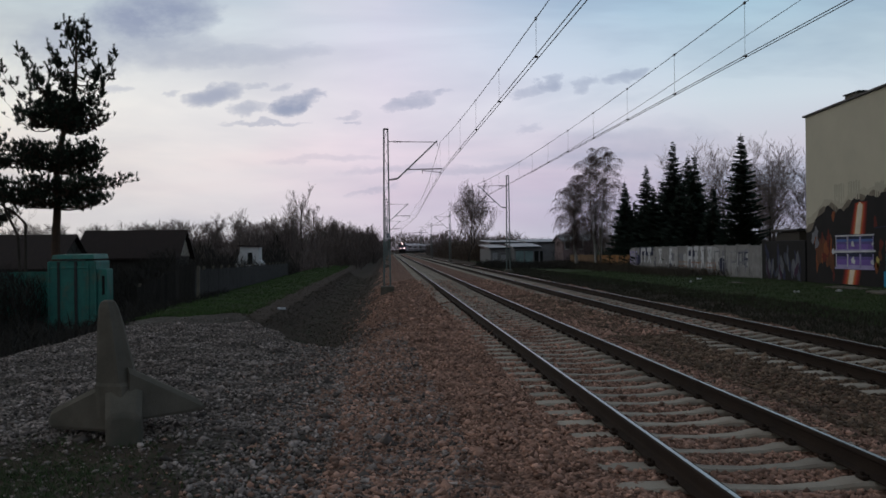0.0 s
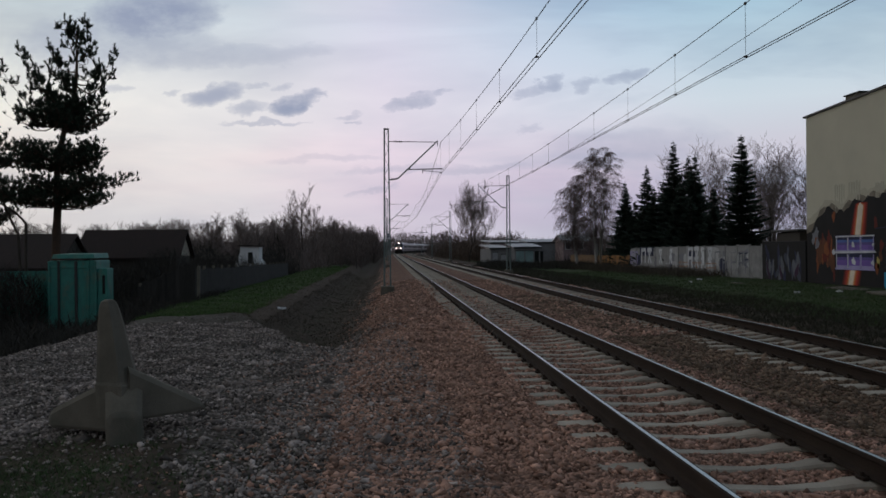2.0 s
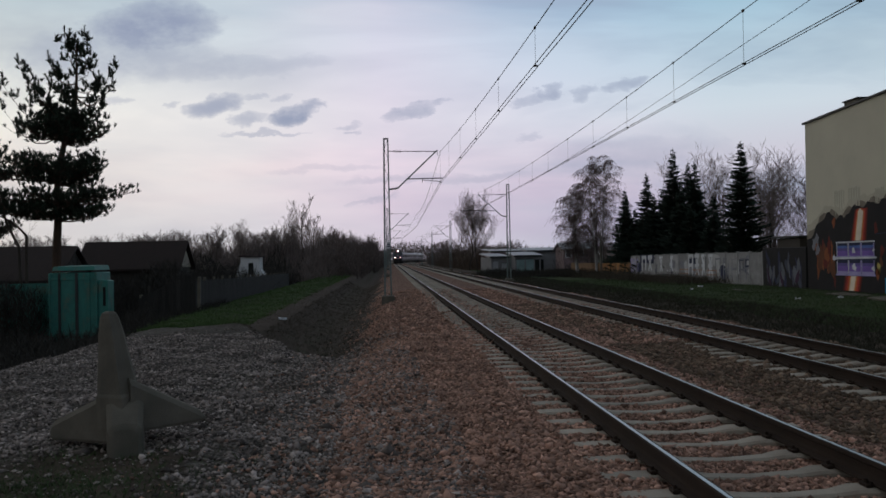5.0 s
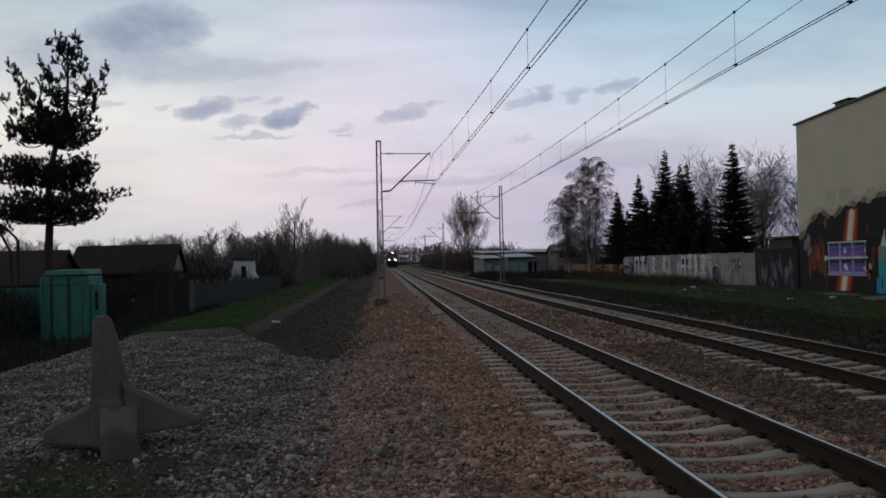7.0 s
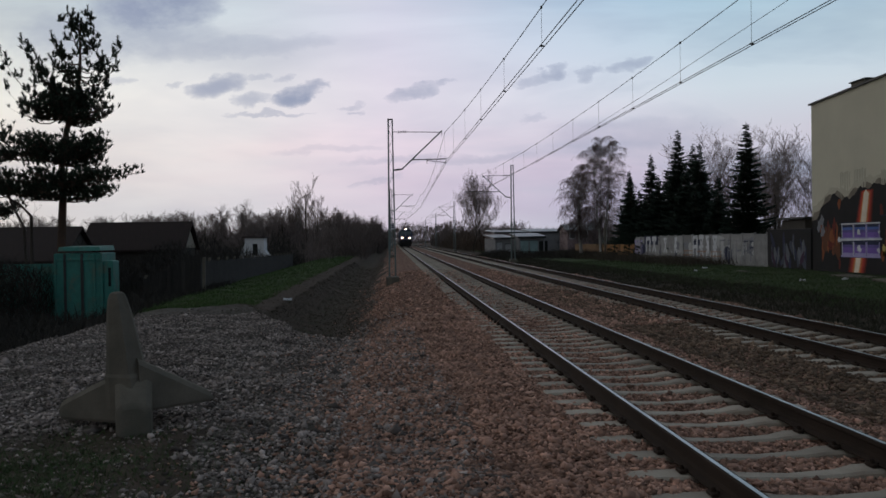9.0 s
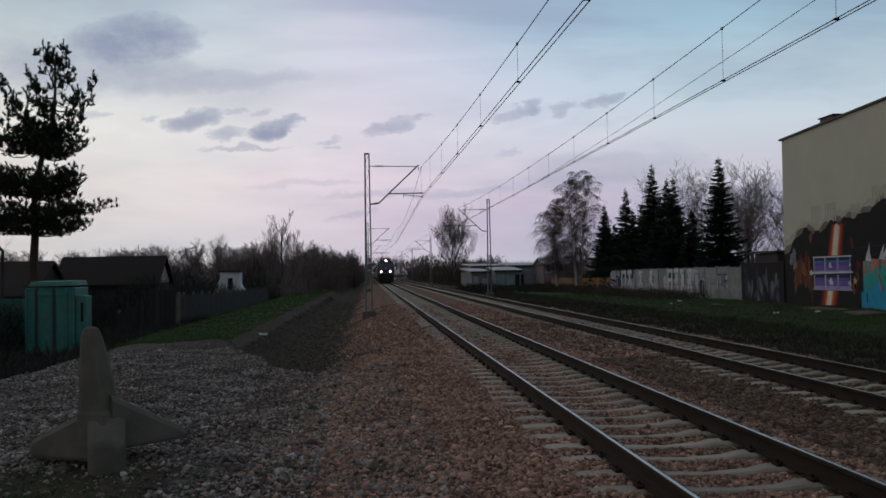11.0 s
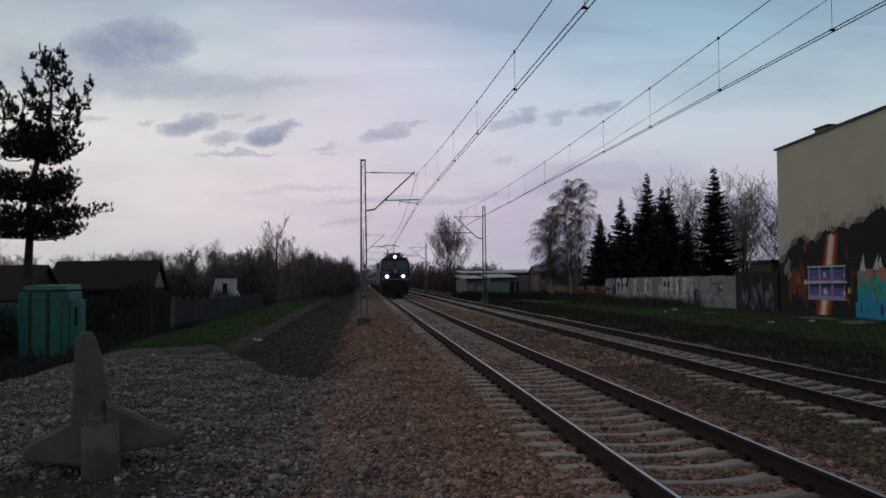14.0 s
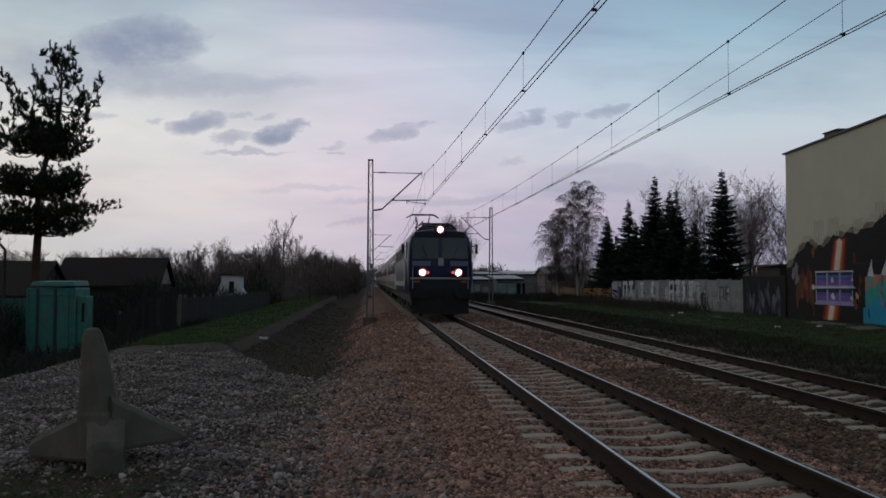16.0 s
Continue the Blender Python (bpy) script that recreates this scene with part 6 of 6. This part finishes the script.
def make_loco():
    """Electric locomotive; its nose looks to -y, its middle at the origin, the rail's top at z = 0."""
    ob = thing("electric_locomotive", "dark blue electric locomotive with three lit headlamps and grey trim", "locomotive")
    n0 = -LOCO_L / 2
    rings = []
    for dy, kx, rake, kz in ((0.0, 0.905, 1.0, 0.985), (0.14, 0.945, 0.95, 0.995), (0.5, 0.975, 0.7, 1.0), (1.6, 1.0, 0.0, 1.0), (LOCO_L - 1.6, 1.0, 0.0, 1.0), (LOCO_L - 0.5, 0.975, -0.7, 1.0), (LOCO_L - 0.14, 0.935, -0.95, 0.995), (LOCO_L, 0.885, -1.0, 0.985)):
        rings.append([(x, n0 + dy + rake * 0.20 * max(0.0, z - 2.35), z) for x, z in ring(0, LOCO_PROF, kx, kz)])
    body = part("body", Geo().loft(rings), M_BLUE, ob, "dark blue welded body", True)
    fy = lambda z: n0 + 0.20 * max(0.0, z - 2.35)

    def face(x0, x1, z0, z1, out, thick=0.03):
        """A plate lying on the raked front."""
        r = []
        for z in (z0, z1):
            y = fy(z) - out
            r.append([(x0, y, z), (x1, y, z), (x1, y + thick + out, z), (x0, y + thick + out, z)])
        return Geo().loft(r)

    for s in (-1, 1):
        w = part("windscreen_frame", face(min(s * 0.05, s * 1.24), max(s * 0.05, s * 1.24), 2.52, 3.50, 0.012), M_DARKSTEEL, ob)
        part("windscreen", face(min(s * 0.09, s * 1.19), max(s * 0.09, s * 1.19), 2.57, 3.45, 0.022), M_GLASS, w, "dark reflecting glass")
        part("wiper", Geo().tube((s * 0.55, fy(2.6) - 0.05, 2.58), (s * 0.80, fy(3.1) - 0.05, 3.12), 0.012, 0.01, 5), M_BLACK, w)
        part("stripe", face(min(s * 0.42, s * 1.22), max(s * 0.42, s * 1.22), 2.24, 2.46, 0.01), M_DULLBLUE, ob, "blue-grey painted stripe")
        h = part("headlamp_housing", Geo().disc((s * 0.78, n0 - 0.03, 1.96), 0.21, "y", 0.12, 20), M_DARKSTEEL, ob)
        part("headlamp", Geo().disc((s * 0.78, n0 - 0.10, 1.96), 0.105, "y", 0.04, 20), M_LAMP, h, "lit white headlamp")
        # added ring and red-lit marker imitate the headlamp's red halo
        part("red_halo_ring", Geo().disc((s * 0.78, n0 - 0.085, 1.96), 0.175, "y", 0.04, 24), M_REDHALO, h, "added red glowing ring that imitates the halo round the headlamp")
        part("marker_lamp", Geo().disc((s * 0.56, n0 - 0.03, 1.96), 0.07, "y", 0.08, 14), M_REDHALO, h, "marker lamp, its dim red glow imitating the headlamp halo")
        b = part("buffer", Geo().tube((s * 0.875, n0 + 0.1, 1.06), (s * 0.875, n0 - 0.35, 1.06), 0.10, 0.10, 12), M_UNDER, ob)
        part("buffer_head", Geo().disc((s * 0.875, n0 - 0.38, 1.06), 0.25, "y", 0.05, 18), M_UNDER, b)
        part("step_light", Geo().box((s * 1.02, n0 - 0.04, 1.56), (0.26, 0.06, 0.10), bev=0.02), P_RUST, ob)
        m = part("mirror_arm", Geo().tube((s * 1.35, n0 + 0.45, 3.1), (s * 1.60, n0 + 0.35, 3.1), 0.02, 0.02, 5), M_DARKSTEEL, ob)
        part("mirror", Geo().box((s * 1.62, n0 + 0.33, 3.0), (0.12, 0.06, 0.42), bev=0.02), M_DARKSTEEL, m)
        for k in (0, 1):
            yy = (n0 + 1.1) * (1 if k == 0 else -1)
            part("cab_window", Geo().box((s * 1.455, yy, 2.95), (0.04, 0.8, 0.75), bev=0.01), M_GLASS, ob)
            part("cab_door", Geo().box((s * 1.488, yy + (0.95 if k == 0 else -0.95), 2.15), (0.03, 0.65, 1.9), bev=0.01), M_LTGREY, ob)
            part("cab_panel", Geo().box((s * 1.495, yy, 2.0), (0.015, 0.9, 0.9)), M_LTGREY, ob, "light grey painted cab side")
        for k in range(5):
            lv = part("louvre", Geo().box((s * 1.47, -4.0 + k * 2.0, 2.9), (0.05, 1.3, 0.55), bev=0.01), M_LOCOROOF, ob)
        part("side_stripe", Geo().box((s * 1.49, 0, 1.45), (0.02, LOCO_L - 2.4, 0.22)), M_LTGREY, ob)
        part("handrail", Geo().tube((s * 1.20, n0 - 0.06, 1.25), (s * 1.20, n0 - 0.05, 2.2), 0.018, 0.018, 6), M_LTGREY, ob)
    part("belt", Geo().box((0, n0 - 0.02, 1.70), (2.62, 0.07, 0.085), bev=0.02), M_LTGREY, ob, "pale grey belt under the lamps")
    part("emblem", Geo().box((0.02, n0 - 0.012, 2.42), (0.24, 0.03, 0.34), bev=0.01), M_LTGREY, ob, "small pale emblem plate")
    part("centre_post", face(-0.05, 0.05, 2.50, 3.52, 0.03), M_BLUE, ob)
    lh = part("top_lamp_housing", Geo().box((0, n0 + 0.36, 3.84), (0.5, 0.5, 0.36), bev=0.08), M_LOCOROOF, ob)
    part("headlamp", Geo().disc((0, n0 + 0.075, 3.83), 0.10, "y", 0.06, 20), M_LAMP, lh, "lit white top headlamp")
    # added ring, again for the red halo round the lamp
    part("red_halo_ring", Geo().disc((0, n0 + 0.09, 3.83), 0.16, "y", 0.05, 24), M_REDHALO, lh, "added red glowing ring that imitates the halo round the headlamp")
    # near-black navy below the belt and over the windscreens
    part("apron", Geo().box((0, n0 + 0.05, 1.38), (2.60, 0.16, 0.56), bev=0.03), M_APRON, ob, "near-black navy apron below the belt")
    part("brow", face(-1.12, 1.12, 3.53, 3.74, 0.014), M_APRON, ob, "near-black navy band over the windscreens")
    part("buffer_beam", Geo().box((0, n0 + 0.08, 1.06), (2.62, 0.25, 0.5), bev=0.03), M_UNDER, ob)
    part("coupling", Geo().tube((0, n0, 1.0), (0, n0 - 0.35, 0.95), 0.05, 0.06, 8).tube((0, n0 - 0.3, 0.95), (0, n0 - 0.32, 0.5), 0.03, 0.03, 6), M_UNDER, ob)
    part("snow_plough", Geo().loft([[(-1.25, n0 + 0.1, z0), (0, n0 - 0.15, z0), (1.25, n0 + 0.1, z0), (1.25, n0 + 0.25, z0), (-1.25, n0 + 0.25, z0)] for z0 in (0.16, 0.85)]), M_UNDER, ob)
    part("underframe", Geo().box((0, 0, 0.85), (2.5, LOCO_L - 1.0, 0.5), bev=0.05), M_UNDER, ob)
    bogie(ob, -4.3, 2, 3.0)
    bogie(ob, 4.3, 2, 3.0)
    # roof gear
    part("roof_deck", Geo().box((0, 0, 3.95), (1.7, LOCO_L - 3.2, 0.16), bev=0.05), M_LOCOROOF, ob)
    for y in (-3.2, -0.6, 2.4):
        part("roof_box", Geo().box((0.25, y, 4.12), (1.0, 1.3, 0.26), bev=0.05), M_LOCOROOF, ob)
    for x, y in ((-0.6, -5.2), (0.6, -5.2), (-0.6, -2.4), (0.6, -2.4), (0.95, n0 + 1.1), (-0.95, n0 + 1.2)):
        g = Geo()
        insulator(g, (x, y, 4.0), (x, y, 4.36), 0)
        part("roof_insulator", g, M_INSUL, ob)
    part("bus_bar", Geo().tube((-0.6, -5.2, 4.38), (-0.6, 4.6, 4.38), 0.02, 0.02, 6), M_DARKSTEEL, ob)
    for yp, up in ((-5.0, False), (4.6, True)):
        zt = 5.42 if up else 4.27
        pg = new("pantograph")
        pg.parent = ob
        part("base_frame", Geo().box((0, yp, 4.14), (1.3, 1.5, 0.07), bev=0.02), M_DARKSTEEL, pg)
        g = Geo()
        if up:
            for s in (-1, 1):
                g.tube((s * 0.45, yp + 0.6, 4.25), (s * 0.3, yp - 0.7, 4.75), 0.03, 0.025, 6).tube((s * 0.3, yp - 0.7, 4.75), (s * 0.42, yp, zt - 0.06), 0.025, 0.02, 6)
                g.tube((s * 0.45, yp - 0.6, 4.25), (s * 0.3, yp + 0.7, 4.75), 0.03, 0.025, 6).tube((s * 0.3, yp + 0.7, 4.75), (s * 0.42, yp, zt - 0.06), 0.025, 0.02, 6)
        else:
            for s in (-1, 1):
                g.tube((s * 0.45, yp - 0.9, 4.20), (s * 0.4, yp + 0.9, 4.23), 0.03, 0.025, 6)
        part("arm", g, M_DARKSTEEL, pg)
        for dy in (-0.18, 0.18):
            g = Geo().tube((-0.62, yp + dy, zt), (0.62, yp + dy, zt), 0.035, 0.035, 6)
            for s in (-1, 1):
                g.tube((s * 0.62, yp + dy, zt), (s * 0.95, yp + dy, zt - 0.18), 0.03, 0.02, 6)
            part("contact_strip", g, M_DARKSTEEL, pg)
    return ob


COACH_PROF = [(1.25, 0.95), (1.40, 1.02), (1.42, 1.8), (1.41, 2.7), (1.34, 3.25), (1.12, 3.65), (0.7, 3.93), (0.0, 4.03)]


def make_coach():
    ob = thing("passenger_coach", "grey passenger coach with a pale roof and dark windows", "railway coach", "coaches behind the locomotive")
    h = COACH_L / 2
    low, roof = COACH_PROF[:5], COACH_PROF[4:]
    part("body", Geo().loft([[(x * k, y, z) for x, z in ring(0, low)] for y, k in ((-h, 0.97), (-h + 0.15, 1), (h - 0.15, 1), (h, 0.97))]), M_COACH, ob)
    part("roof", Geo().loft([[(x * k, y, z + 0.004) for x, z in ring(0, roof)] for y, k in ((-h, 0.96), (-h + 0.2, 1), (h - 0.2, 1), (h, 0.96))]), M_COACHROOF, ob, "pale metal roof", True)
    for s in (-1, 1):
        part("stripe", Geo().box((s * 1.422, 0, 1.35), (0.012, COACH_L - 0.6, 0.35)), M_LOCOROOF, ob, "dark grey stripe")
        for k in range(11):
            y = -h + 2.6 + k * 1.97
            w = part("window", Geo().box((s * 1.405, y, 2.52), (0.04, 1.30, 0.98), bev=0.01), M_DARKSTEEL, ob)
            part("pane", Geo().box((s * 1.418, y, 2.52), (0.03, 1.18, 0.86)), M_GLASS, w)
        for y in (-h + 0.85, h - 0.85):
            part("door", Geo().box((s * 1.415, y, 2.15), (0.03, 0.8, 2.0), bev=0.01), M_LTGREY, ob)
    part("underframe", Geo().box((0, 0, 0.75), (2.2, 13.5, 0.45), bev=0.05), M_UNDER, ob)
    for y in (-h, h):
        part("gangway", Geo().box((0, y, 2.2), (1.1, 0.36, 2.1), bev=0.05), M_UNDER, ob, "black rubber gangway")
    bogie(ob, -8.6, 2, 2.5, 0.46)
    bogie(ob, 8.6, 2, 2.5, 0.46)
    return ob


loco = make_loco()
first = make_coach()
coaches = [first] + [copy_thing(first, pose(0, 0, 0)) for _ in range(5)]
RAIL_TOP = 0.18


def nose(t):
    """How far along the line the train's nose is."""
    k = 16.0 - t
    return 36.9 + 22.9 * k - 0.24 * k * k


def at_line(s):
    x, y, a = on_line(s, T1)
    return pose(x, y, RAIL_TOP, 0, 0, -math.degrees(a))


def motions():
    times = [i * 0.5 for i in range(33)]
    walk(loco, [(t, at_line(nose(t) + LOCO_L / 2 + 0.4)) for t in times])
    for i, c in enumerate(coaches):
        walk(c, [(t, at_line(nose(t) + 0.4 + LOCO_L + 0.6 + COACH_L / 2 + i * (COACH_L + 0.35))) for t in times])


motions()
